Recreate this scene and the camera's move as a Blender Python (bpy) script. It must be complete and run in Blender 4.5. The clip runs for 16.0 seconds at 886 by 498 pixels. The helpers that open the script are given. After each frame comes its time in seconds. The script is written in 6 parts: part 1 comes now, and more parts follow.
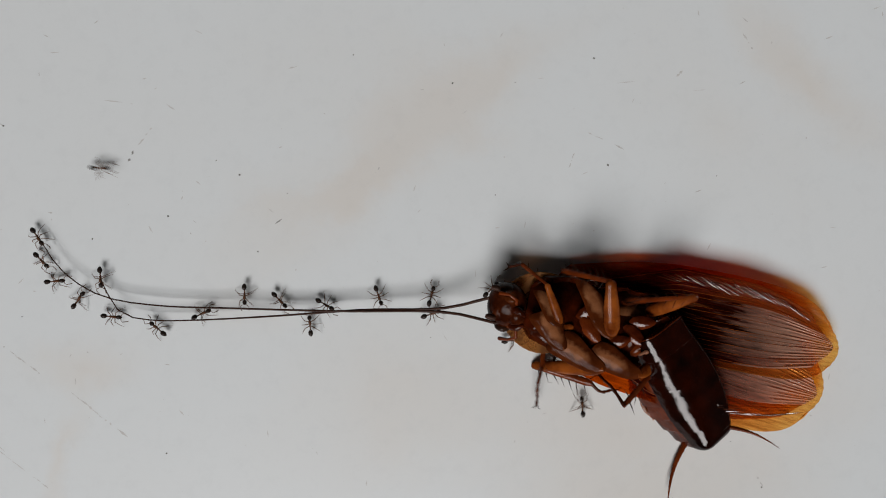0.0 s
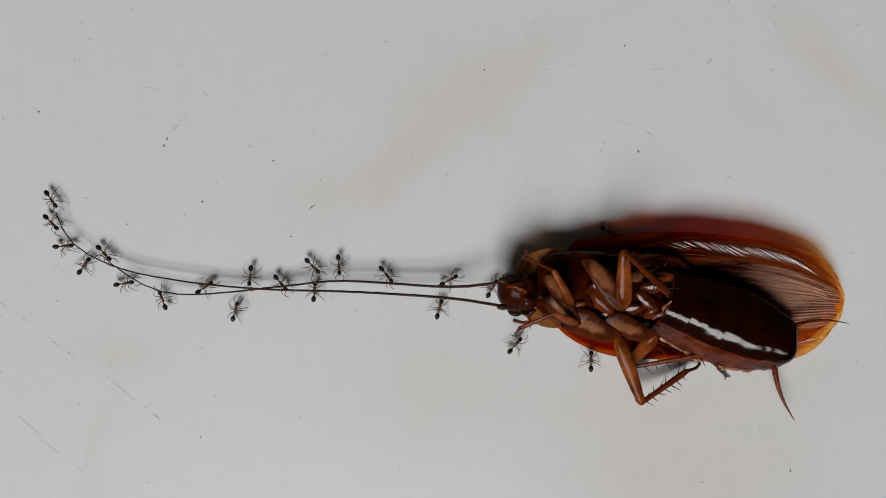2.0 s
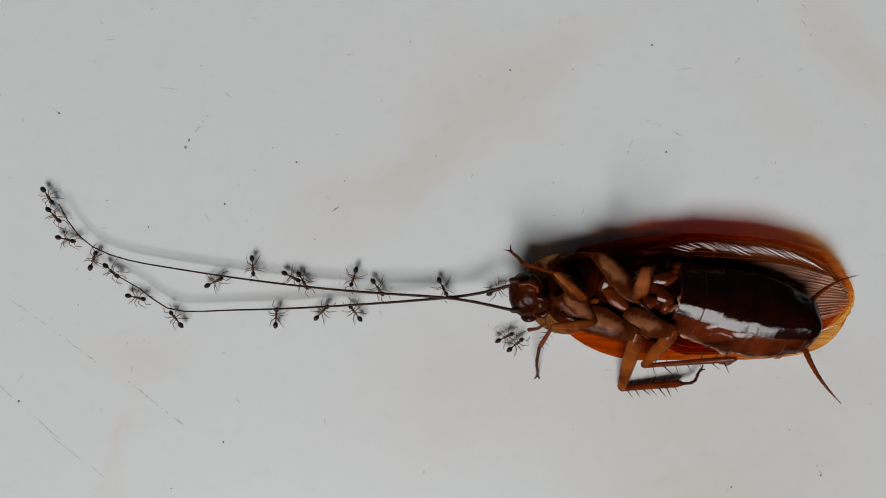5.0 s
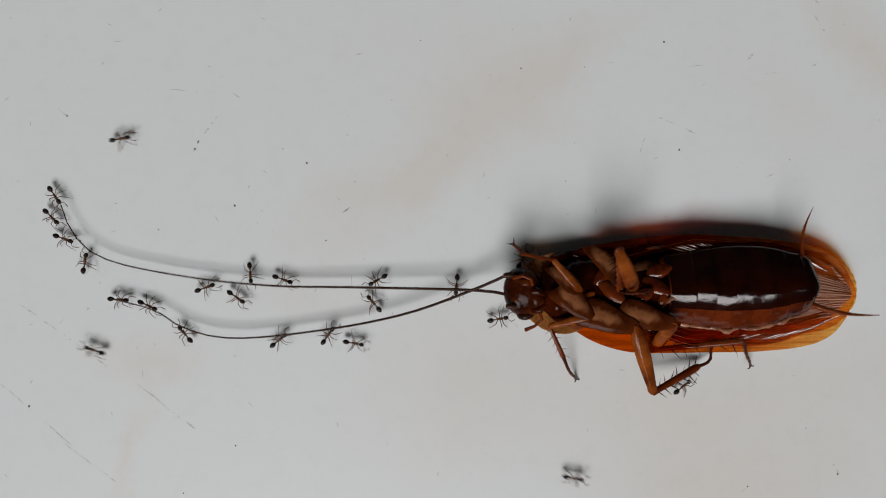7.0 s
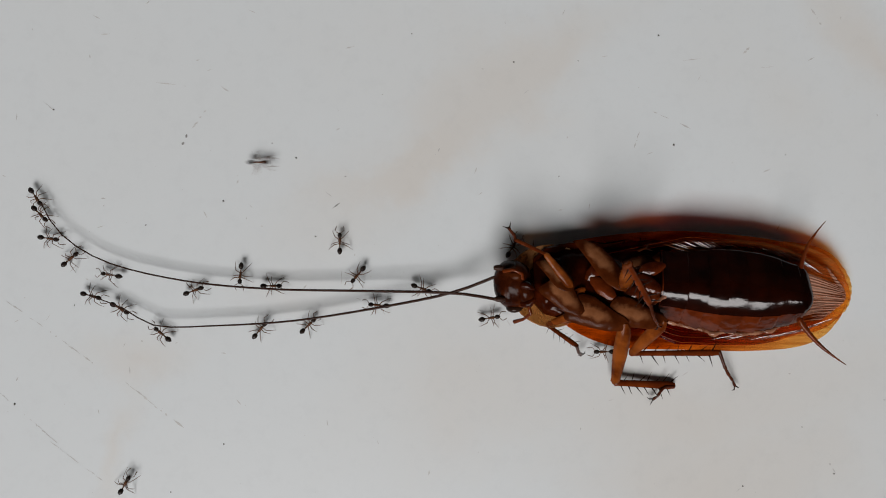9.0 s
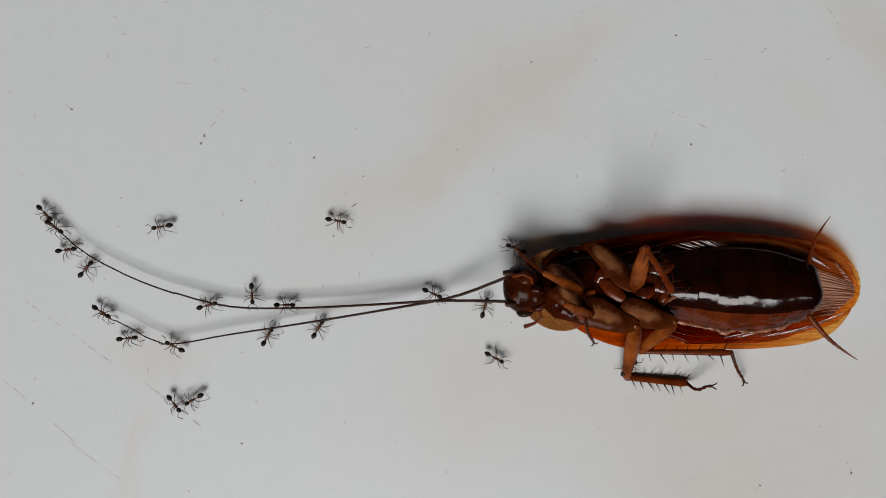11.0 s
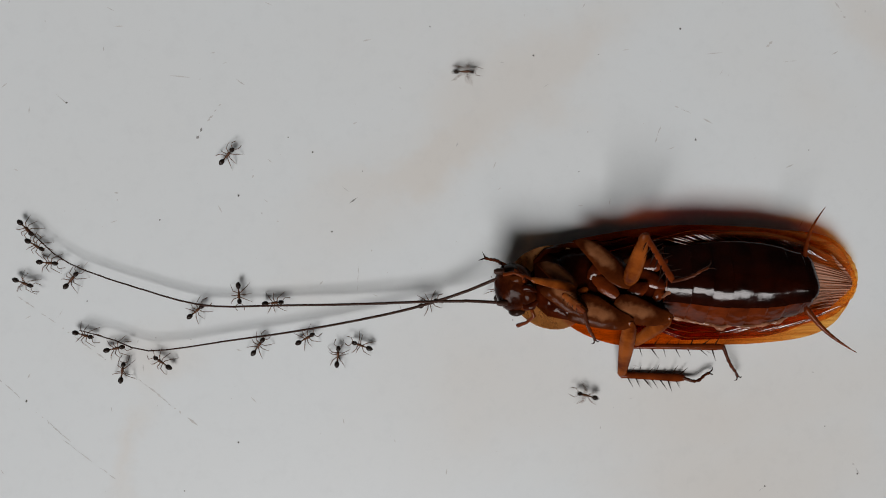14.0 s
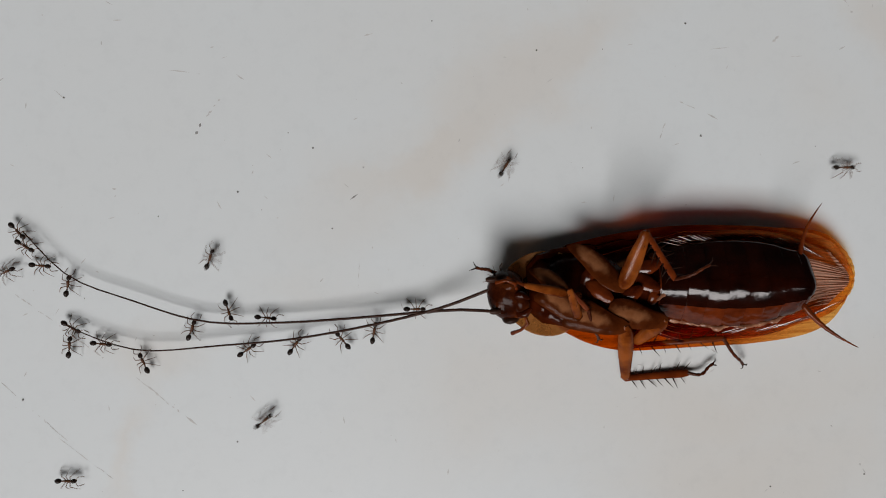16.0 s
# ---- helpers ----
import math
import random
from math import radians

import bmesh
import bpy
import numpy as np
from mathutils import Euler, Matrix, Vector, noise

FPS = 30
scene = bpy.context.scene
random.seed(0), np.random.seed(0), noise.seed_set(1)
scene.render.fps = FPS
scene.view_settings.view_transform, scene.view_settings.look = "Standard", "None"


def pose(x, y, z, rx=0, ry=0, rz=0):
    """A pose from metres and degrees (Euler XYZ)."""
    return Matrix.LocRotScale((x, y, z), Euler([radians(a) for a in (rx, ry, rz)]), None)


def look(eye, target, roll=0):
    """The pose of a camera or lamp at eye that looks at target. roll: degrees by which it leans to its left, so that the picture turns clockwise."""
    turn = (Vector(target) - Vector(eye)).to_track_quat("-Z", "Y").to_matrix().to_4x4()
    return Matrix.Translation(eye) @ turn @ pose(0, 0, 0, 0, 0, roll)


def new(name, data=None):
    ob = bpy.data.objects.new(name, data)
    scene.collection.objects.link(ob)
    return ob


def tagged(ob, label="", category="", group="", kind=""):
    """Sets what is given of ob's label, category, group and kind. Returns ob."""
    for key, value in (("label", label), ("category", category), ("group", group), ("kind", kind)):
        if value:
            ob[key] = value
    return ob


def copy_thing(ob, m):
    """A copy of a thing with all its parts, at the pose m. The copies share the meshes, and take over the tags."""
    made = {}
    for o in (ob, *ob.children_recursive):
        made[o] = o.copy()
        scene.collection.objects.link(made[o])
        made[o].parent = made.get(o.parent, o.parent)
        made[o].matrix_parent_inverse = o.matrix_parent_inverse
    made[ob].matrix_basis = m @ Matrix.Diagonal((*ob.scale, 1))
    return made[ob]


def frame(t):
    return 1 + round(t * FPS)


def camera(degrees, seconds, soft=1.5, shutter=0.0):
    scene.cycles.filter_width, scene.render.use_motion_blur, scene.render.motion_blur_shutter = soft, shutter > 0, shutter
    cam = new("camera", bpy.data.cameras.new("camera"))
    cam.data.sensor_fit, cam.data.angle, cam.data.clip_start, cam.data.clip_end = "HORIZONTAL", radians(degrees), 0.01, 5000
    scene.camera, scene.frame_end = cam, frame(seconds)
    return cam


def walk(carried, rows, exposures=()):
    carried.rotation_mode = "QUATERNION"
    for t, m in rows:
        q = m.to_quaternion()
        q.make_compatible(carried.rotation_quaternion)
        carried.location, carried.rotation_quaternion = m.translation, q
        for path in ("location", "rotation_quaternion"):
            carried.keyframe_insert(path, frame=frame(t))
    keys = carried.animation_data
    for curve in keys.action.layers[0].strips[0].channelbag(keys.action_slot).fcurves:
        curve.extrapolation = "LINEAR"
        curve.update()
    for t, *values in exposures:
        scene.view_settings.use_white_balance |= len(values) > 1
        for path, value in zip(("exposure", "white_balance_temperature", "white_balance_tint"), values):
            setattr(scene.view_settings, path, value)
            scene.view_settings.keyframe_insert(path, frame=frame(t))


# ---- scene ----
cam = camera(70.0, 16.0, soft=1.0, shutter=0.5)
walk(cam, [
    (0, pose(0.00925, 0.00268, 0.07342, 0, 0, 0.45)),
    (0.5, pose(0.00760, 0.00200, 0.07394, 0, 0, 0.45)),
    (1, pose(0.00672, 0.00152, 0.07412, 0, 0, 0.59)),
    (1.5, pose(0.00641, 0.00134, 0.07421, 0, 0, 0.49)),
    (2, pose(0.00554, 0.00095, 0.07403, 0, 0, 0.52)),
    (2.5, pose(0.00496, 0.00099, 0.07412, 0, 0, 0.38)),
    (3, pose(0.00466, 0.00047, 0.07386, 0, 0, 0.45)),
    (3.5, pose(0.00350, 0.00004, 0.07386, 0, 0, 0.52)),
    (4, pose(0.00251, 0.00089, 0.07359, 0, 0, 0.45)),
    (4.2, pose(0.00319, 0.00120, 0.07316, 0, 0, 0.51)),
    (6.5, pose(0.00103, 0.00119, 0.07308, 0, 0, -0.03)),
    (7, pose(0.00120, 0.00123, 0.07257, 0, 0, -0.10)),
    (7.5, pose(0.00293, 0.00143, 0.07174, 0, 0, -0.10)),
    (8, pose(0.00214, 0.00154, 0.07165, 0, 0, -0.03)),
    (8.5, pose(0.00161, 0.00084, 0.07182, 0, 0, -0.10)),
    (9, pose(0.00218, 0.00078, 0.07161, 0, 0, -0.03)),
    (9.2, pose(0.00188, 0.00081, 0.07182, 0, 0, -0.03)),
    (11.5, pose(0.00012, 0.00066, 0.07157, 0, 0, -0.03)),
    (12, pose(0.00006, 0.00011, 0.07141, 0, 0, -0.03)),
    (12.5, pose(0.00000, 0.00000, 0.07141, 0, 0, -0.00)),
    (13, pose(0.00078, 0.00045, 0.07092, 0, 0, 0.10)),
    (13.5, pose(0.00048, 0.00059, 0.07068, 0, 0, 0.03)),
    (14, pose(0.00015, 0.00032, 0.07060, 0, 0, 0.09)),
    (14.5, pose(0.00086, -0.00002, 0.07020, 0, 0, 0.03)),
    (15, pose(0.00011, -0.00029, 0.06996, 0, 0, 0.16)),
    (15.5, pose(-0.00008, -0.00031, 0.06973, 0, 0, 0.03)),
    (16, pose(-0.00005, 0.00000, 0.06973, 0, 0, 0.15)),
])

MM = 0.001

# ---- world and light: one window in the wall that the shadows point away from ----
world = bpy.data.worlds.new("world")
scene.world = world
world.use_nodes = True
wn = world.node_tree.nodes
sky = wn.new("ShaderNodeTexSky")
sky.sky_type, sky.sun_disc, sky.sun_elevation, sky.sun_rotation = "NISHITA", False, radians(40), radians(200)
wn["Background"].inputs["Strength"].default_value = 0.05
world.node_tree.links.new(sky.outputs[0], wn["Background"].inputs["Color"])

window_light = new("window_light", bpy.data.lights.new("window_light", "AREA"))
window_light.data.shape = "RECTANGLE"
window_light.data.size, window_light.data.size_y = 1.14, 0.88
window_light.data.energy = 45.6
window_light.data.color = (1.0, 0.962, 0.952)
window_light.matrix_world = look((-0.36, -1.38, 1.44), (0.0, 0.0, 0.0))
scene.view_settings.exposure = 0.0


# ---- materials ----
def material(name):
    m = bpy.data.materials.new(name)
    m.use_nodes = True
    nt = m.node_tree
    return m, nt, nt.nodes["Principled BSDF"], nt.nodes["Material Output"]


def add(nt, kind, **inputs):
    n = nt.nodes.new(kind)
    for key, value in inputs.items():
        n.inputs[key.replace("_", " ")].default_value = value
    return n


def noise_node(nt, scale, detail=4.0, rough=0.55, stretch=None):
    co = nt.nodes.new("ShaderNodeTexCoord")
    n = add(nt, "ShaderNodeTexNoise", Scale=scale, Detail=detail, Roughness=rough)
    if stretch:
        mp = nt.nodes.new("ShaderNodeMapping")
        mp.inputs["Scale"].default_value = stretch
        nt.links.new(co.outputs["Object"], mp.inputs["Vector"])
        nt.links.new(mp.outputs[0], n.inputs["Vector"])
    else:
        nt.links.new(co.outputs["Object"], n.inputs["Vector"])
    return n


def ramp(nt, source, stops):
    r = nt.nodes.new("ShaderNodeValToRGB")
    while len(r.color_ramp.elements) < len(stops):
        r.color_ramp.elements.new(0.5)
    for e, (at, c) in zip(r.color_ramp.elements, stops):
        e.position, e.color = at, (*c, 1)
    nt.links.new(source, r.inputs[0])
    return r


def chitin(name, dark, light, rough=0.25, translucent=0.0, scale=900, stretch=None, bump=0.3, coat=0.0, spread=(0.3, 0.7), clear=None, spec=0.14, mid=None, tip=None, spot=None, wave=None):
    """Horny insect skin: two tones in patches, fine grain, gloss; thin pieces let light through."""
    m, nt, bsdf, out = material(name)
    n = noise_node(nt, scale, 5, 0.6, stretch)
    r = ramp(nt, n.outputs["Fac"], [(spread[0], dark)] + ([(0.5 * spread[0] + 0.5 * spread[1], mid)] if mid else []) + [(spread[1], light)])
    if spot:
        # a pale patch with a soft, uneven edge: middle and half sizes in mm, colour
        place = nt.nodes.new("ShaderNodeTexCoord")
        wob = add(nt, "ShaderNodeTexNoise", Scale=700.0, Detail=4.0)
        nt.links.new(place.outputs["Object"], wob.inputs["Vector"])
        off = nt.nodes.new("ShaderNodeVectorMath")
        off.operation = "MULTIPLY_ADD"
        off.inputs[1].default_value = (0.0014, 0.0014, 0.0)
        nt.links.new(wob.outputs["Color"], off.inputs[0])
        nt.links.new(place.outputs["Object"], off.inputs[2])
        fit = nt.nodes.new("ShaderNodeMapping")
        fit.vector_type = "TEXTURE"
        fit.inputs["Location"].default_value = tuple(v * 0.001 + 0.0007 for v in spot[0])
        fit.inputs["Scale"].default_value = tuple(v * 0.001 for v in spot[1])
        nt.links.new(off.outputs[0], fit.inputs["Vector"])
        ball = nt.nodes.new("ShaderNodeTexGradient")
        ball.gradient_type = "SPHERICAL"
        nt.links.new(fit.outputs[0], ball.inputs["Vector"])
        soft_edge = nt.nodes.new("ShaderNodeMapRange")
        soft_edge.interpolation_type = "SMOOTHSTEP"
        soft_edge.inputs["From Min"].default_value, soft_edge.inputs["From Max"].default_value = 0.04, 0.5
        nt.links.new(ball.outputs["Fac"], soft_edge.inputs["Value"])
        r2 = ramp(nt, n.outputs["Fac"], [(0.3, spot[2]), (0.7, spot[3])])
        blotch = nt.nodes.new("ShaderNodeMix")
        blotch.data_type = "RGBA"
        nt.links.new(soft_edge.outputs[0], blotch.inputs["Factor"])
        nt.links.new(r.outputs[0], blotch.inputs["A"])
        nt.links.new(r2.outputs[0], blotch.inputs["B"])
        skin = blotch.outputs["Result"]
    else:
        skin = r.outputs[0]
    nt.links.new(skin, bsdf.inputs["Base Color"])
    bsdf.inputs["Roughness"].default_value = rough
    bsdf.inputs["Specular IOR Level"].default_value = spec
    bsdf.inputs["Coat Weight"].default_value = coat
    bsdf.inputs["Coat Roughness"].default_value = 0.12
    fine = noise_node(nt, scale * 5, 3, 0.6, stretch)
    b = add(nt, "ShaderNodeBump", Strength=bump, Distance=0.00006)
    nt.links.new(fine.outputs["Fac"], b.inputs["Height"])
    nt.links.new(b.outputs[0], bsdf.inputs["Normal"])
    if wave:
        # shallow dents: size of the pattern and depth in metres
        dents = noise_node(nt, wave[0], 2, 0.5)
        b2 = add(nt, "ShaderNodeBump", Strength=1.0, Distance=wave[1])
        nt.links.new(dents.outputs["Fac"], b2.inputs["Height"])
        nt.links.new(b2.outputs[0], b.inputs["Normal"])
    if translucent:
        tr = nt.nodes.new("ShaderNodeBsdfTranslucent")
        nt.links.new(skin, tr.inputs["Color"])
        mix = nt.nodes.new("ShaderNodeMixShader")
        mix.inputs[0].default_value = translucent
        nt.links.new(bsdf.outputs[0], mix.inputs[1])
        nt.links.new(tr.outputs[0], mix.inputs[2])
        nt.links.new(mix.outputs[0], out.inputs["Surface"])
        if clear:
            see = nt.nodes.new("ShaderNodeBsdfTransparent")
            see.inputs[0].default_value = (*clear[0], 1)
            if tip:
                # the wing pales from root to tip
                place = nt.nodes.new("ShaderNodeTexCoord")
                axes = nt.nodes.new("ShaderNodeSeparateXYZ")
                nt.links.new(place.outputs["Object"], axes.inputs[0])
                along = nt.nodes.new("ShaderNodeMapRange")
                along.inputs["From Min"].default_value, along.inputs["From Max"].default_value = tip[3]
                ragged = nt.nodes.new("ShaderNodeMath")
                ragged.operation = "MULTIPLY_ADD"
                ragged.inputs[1].default_value = 0.016
                nt.links.new(n.outputs["Fac"], ragged.inputs[0])
                nt.links.new(axes.outputs["X"], ragged.inputs[2])
                shifted = nt.nodes.new("ShaderNodeMath")
                shifted.operation = "SUBTRACT"
                shifted.inputs[1].default_value = 0.008
                nt.links.new(ragged.outputs[0], shifted.inputs[0])
                nt.links.new(shifted.outputs[0], along.inputs["Value"])
                for source, end, targets in ((r.outputs[0], tip[0], (bsdf.inputs["Base Color"], tr.inputs["Color"])), (None, tip[1], (see.inputs[0],))):
                    blend = nt.nodes.new("ShaderNodeMix")
                    blend.data_type = "RGBA"
                    nt.links.new(along.outputs[0], blend.inputs["Factor"])
                    if source:
                        nt.links.new(source, blend.inputs["A"])
                    else:
                        blend.inputs["A"].default_value = (*clear[0], 1)
                    blend.inputs["B"].default_value = (*end, 1)
                    for target in targets:
                        nt.links.new(blend.outputs["Result"], target)
            film_mix = nt.nodes.new("ShaderNodeMixShader")
            film_mix.inputs[0].default_value = clear[1]
            nt.links.new(mix.outputs[0], film_mix.inputs[1])
            nt.links.new(see.outputs[0], film_mix.inputs[2])
            if tip:
                # denser and thinner veins along the wing
                veil = nt.nodes.new("ShaderNodeMapRange")
                veil.inputs["From Min"].default_value, veil.inputs["From Max"].default_value = 0.3, 0.7
                veil.inputs["To Min"].default_value, veil.inputs["To Max"].default_value = clear[1] - 0.22, clear[1] + 0.1
                nt.links.new(n.outputs["Fac"], veil.inputs["Value"])
                thin = nt.nodes.new("ShaderNodeMath")
                thin.operation, thin.use_clamp = "MULTIPLY_ADD", True
                thin.inputs[1].default_value = tip[2]
                nt.links.new(along.outputs[0], thin.inputs[0])
                nt.links.new(veil.outputs[0], thin.inputs[2])
                nt.links.new(thin.outputs[0], film_mix.inputs[0])
            nt.links.new(film_mix.outputs[0], out.inputs["Surface"])
    return m


ABDOMEN = chitin("abdomen_chitin", (0.022, 0.0026, 0.0006), (0.125, 0.021, 0.004), 0.12, 0.15, 300, spec=0.3, spread=(0.36, 0.7), wave=(420, 0.00032))
# near-black: shade on the belly's far side is put into this colour
SHADED_BELLY = chitin("shaded_belly_chitin", (0.003, 0.0006, 0.0003), (0.018, 0.0024, 0.0006), 0.11, 0.0, 420, spec=0.28, wave=(330, 0.0002))
THORAX = chitin("thorax_chitin", (0.005, 0.0008, 0.0003), (0.05, 0.007, 0.0012), 0.14, 0.1, 380, spec=0.12, wave=(520, 0.0002))
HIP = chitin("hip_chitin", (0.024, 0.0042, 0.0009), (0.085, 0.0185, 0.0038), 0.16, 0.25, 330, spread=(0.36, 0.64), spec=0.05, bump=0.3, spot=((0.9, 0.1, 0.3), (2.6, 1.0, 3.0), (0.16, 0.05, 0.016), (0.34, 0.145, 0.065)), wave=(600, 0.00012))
RIM = chitin("shield_rim", (0.24, 0.09, 0.026), (0.52, 0.27, 0.115), 0.16, 0.35, 300, spec=0.3, clear=((0.86, 0.54, 0.26), 0.5))
FOLD = chitin("side_fold_skin", (0.08, 0.022, 0.009), (0.40, 0.19, 0.11), 0.12, 0.1, 900, spec=0.35)
LEG = chitin("leg_chitin", (0.085, 0.0145, 0.002), (0.29, 0.074, 0.0115), 0.15, 0.3, 380, spec=0.12, bump=0.3, spread=(0.36, 0.64))
FOOT = chitin("foot_chitin", (0.022, 0.005, 0.002), (0.08, 0.018, 0.006), 0.2, 0.1, 600)
SHIN = chitin("shin_chitin", (0.055, 0.008, 0.0018), (0.16, 0.030, 0.005), 0.14, 0.15, 500)
TEGMEN = chitin("tegmen_chitin", (0.07, 0.008, 0.001), (0.18, 0.025, 0.002), 0.12, 0.45, 420, (0.4, 7, 7), clear=((0.95, 0.34, 0.04), 0.76), spread=(0.3, 0.7), spec=0.35, tip=((0.72, 0.34, 0.085), (0.985, 0.74, 0.36), 0.12, (0.014, 0.034)))
# brown wing roots, darkened further: the body's shade over them is in the colour
MEMBRANE = chitin("wing_membrane", (0.008, 0.0015, 0.0005), (0.035, 0.006, 0.0012), 0.12, 0.35, 420, (0.5, 5, 5), clear=((0.86, 0.26, 0.06), 0.62), spec=0.5, tip=((0.66, 0.42, 0.31), (0.98, 0.82, 0.70), 0.0, (0.021, 0.029)))
SHADED_AMBER_MEMBRANE = chitin("shaded_amber_wing_membrane", (0.012, 0.0016, 0.0004), (0.055, 0.007, 0.001), 0.1, 0.3, 420, (0.5, 6, 6), clear=((0.88, 0.28, 0.05), 0.66), spec=0.2, tip=((0.34, 0.12, 0.03), (0.985, 0.70, 0.34), 0.2, (0.017, 0.032)))
VEIN = chitin("vein_chitin", (0.03, 0.008, 0.003), (0.10, 0.03, 0.012), 0.12, 0.0, 900, spec=0.9, bump=0.0)
HEAD = chitin("head_chitin", (0.006, 0.0013, 0.0007), (0.08, 0.018, 0.0045), 0.16, 0.1, 420, spec=0.06, mid=(0.028, 0.005, 0.0013), bump=0.3, wave=(700, 0.00014))
DARK = chitin("dark_chitin", (0.010, 0.005, 0.003), (0.03, 0.012, 0.007), 0.25, 0.0, 700)
ANTENNA = chitin("antenna_chitin", (0.014, 0.006, 0.004), (0.05, 0.019, 0.010), 0.4, 0.1, 2500)
ANT_DARK = chitin("ant_dark_skin", (0.008, 0.006, 0.005), (0.028, 0.018, 0.013), 0.22, 0.0, 3000)
ANT_BROWN = chitin("ant_brown_skin", (0.04, 0.017, 0.009), (0.13, 0.055, 0.026), 0.3, 0.15, 2500)
ANT_LEG = chitin("ant_leg_skin", (0.085, 0.042, 0.024), (0.19, 0.10, 0.058), 0.4, 0.2, 3000)


def tile_material():
    """Glazed off-white tile with pale beige clouding in slanting bands and fine grime."""
    m, nt, bsdf, out = material("glazed_tile")
    L = nt.links.new
    co = nt.nodes.new("ShaderNodeTexCoord")
    warp = add(nt, "ShaderNodeTexNoise", Scale=38.0, Detail=6.0, Roughness=0.6)
    L(co.outputs["Object"], warp.inputs["Vector"])
    off = nt.nodes.new("ShaderNodeVectorMath")
    off.operation = "SCALE"
    off.inputs[3].default_value = 0.022
    L(warp.outputs["Color"], off.inputs[0])
    put = nt.nodes.new("ShaderNodeVectorMath")
    put.operation = "ADD"
    L(co.outputs["Object"], put.inputs[0])
    L(off.outputs[0], put.inputs[1])
    shift = nt.nodes.new("ShaderNodeVectorMath")
    shift.operation = "SUBTRACT"
    shift.inputs[1].default_value = (0.011, 0.011, 0.011)
    L(put.outputs[0], shift.inputs[0])

    def band(x0, y0, x1, y1, width, strength):
        """Soft stain along a stretch of the tile, in metres."""
        length, ang = math.hypot(x1 - x0, y1 - y0), math.atan2(y1 - y0, x1 - x0)
        mp = nt.nodes.new("ShaderNodeMapping")
        mp.vector_type = "TEXTURE"
        mp.inputs["Location"].default_value = ((x0 + x1) / 2, (y0 + y1) / 2, 0)
        mp.inputs["Rotation"].default_value = (0, 0, ang)
        mp.inputs["Scale"].default_value = (length / 2 + width, width, 1)
        L(shift.outputs[0], mp.inputs["Vector"])
        ball = nt.nodes.new("ShaderNodeTexGradient")
        ball.gradient_type = "SPHERICAL"
        L(mp.outputs[0], ball.inputs["Vector"])
        mul = nt.nodes.new("ShaderNodeMath")
        mul.operation = "MULTIPLY"
        mul.inputs[1].default_value = strength
        L(ball.outputs["Fac"], mul.inputs[0])
        return mul.outputs[0]

    total = None
    for args in STAINS:
        s = band(*[a * MM for a in args[:5]], args[5])
        if total is None:
            total = s
        else:
            a = nt.nodes.new("ShaderNodeMath")
            L(total, a.inputs[0])
            L(s, a.inputs[1])
            total = a.outputs[0]
    cloud = add(nt, "ShaderNodeTexNoise", Scale=26.0, Detail=8.0, Roughness=0.62)
    L(co.outputs["Object"], cloud.inputs["Vector"])
    cl = nt.nodes.new("ShaderNodeMapRange")
    cl.inputs["From Min"].default_value, cl.inputs["From Max"].default_value = 0.42, 0.75
    cl.inputs["To Max"].default_value = 0.3
    L(cloud.outputs["Fac"], cl.inputs["Value"])
    both = nt.nodes.new("ShaderNodeMath")
    both.use_clamp = True
    L(total, both.inputs[0])
    L(cl.outputs[0], both.inputs[1])
    base = nt.nodes.new("ShaderNodeMix")
    base.data_type = "RGBA"
    base.inputs["A"].default_value = (0.642, 0.680, 0.690, 1)
    base.inputs["B"].default_value = (0.624, 0.617, 0.588, 1)
    edge = nt.nodes.new("ShaderNodeMapRange")
    edge.interpolation_type = "SMOOTHSTEP"
    edge.inputs["From Min"].default_value, edge.inputs["From Max"].default_value = 0.0, 1.05
    L(both.outputs[0], edge.inputs["Value"])
    L(edge.outputs[0], base.inputs["Factor"])
    grime = add(nt, "ShaderNodeTexNoise", Scale=420.0, Detail=6.0, Roughness=0.7)
    L(co.outputs["Object"], grime.inputs["Vector"])
    gr = ramp(nt, grime.outputs["Fac"], [(0.28, (0.965, 0.965, 0.965)), (0.5, (1, 1, 1))])
    mixg = nt.nodes.new("ShaderNodeMix")
    mixg.data_type, mixg.blend_type = "RGBA", "MULTIPLY"
    mixg.inputs["Factor"].default_value = 1.0
    L(base.outputs["Result"], mixg.inputs["A"])
    L(gr.outputs[0], mixg.inputs["B"])
    L(mixg.outputs["Result"], bsdf.inputs["Base Color"])
    rr = nt.nodes.new("ShaderNodeMapRange")
    rr.inputs["To Min"].default_value, rr.inputs["To Max"].default_value = 0.38, 0.55
    L(grime.outputs["Fac"], rr.inputs["Value"])
    L(rr.outputs[0], bsdf.inputs["Roughness"])
    bsdf.inputs["Specular IOR Level"].default_value = 0.3
    b = add(nt, "ShaderNodeBump", Strength=0.12, Distance=0.0001)
    L(grime.outputs["Fac"], b.inputs["Height"])
    L(b.outputs[0], bsdf.inputs["Normal"])
    return m


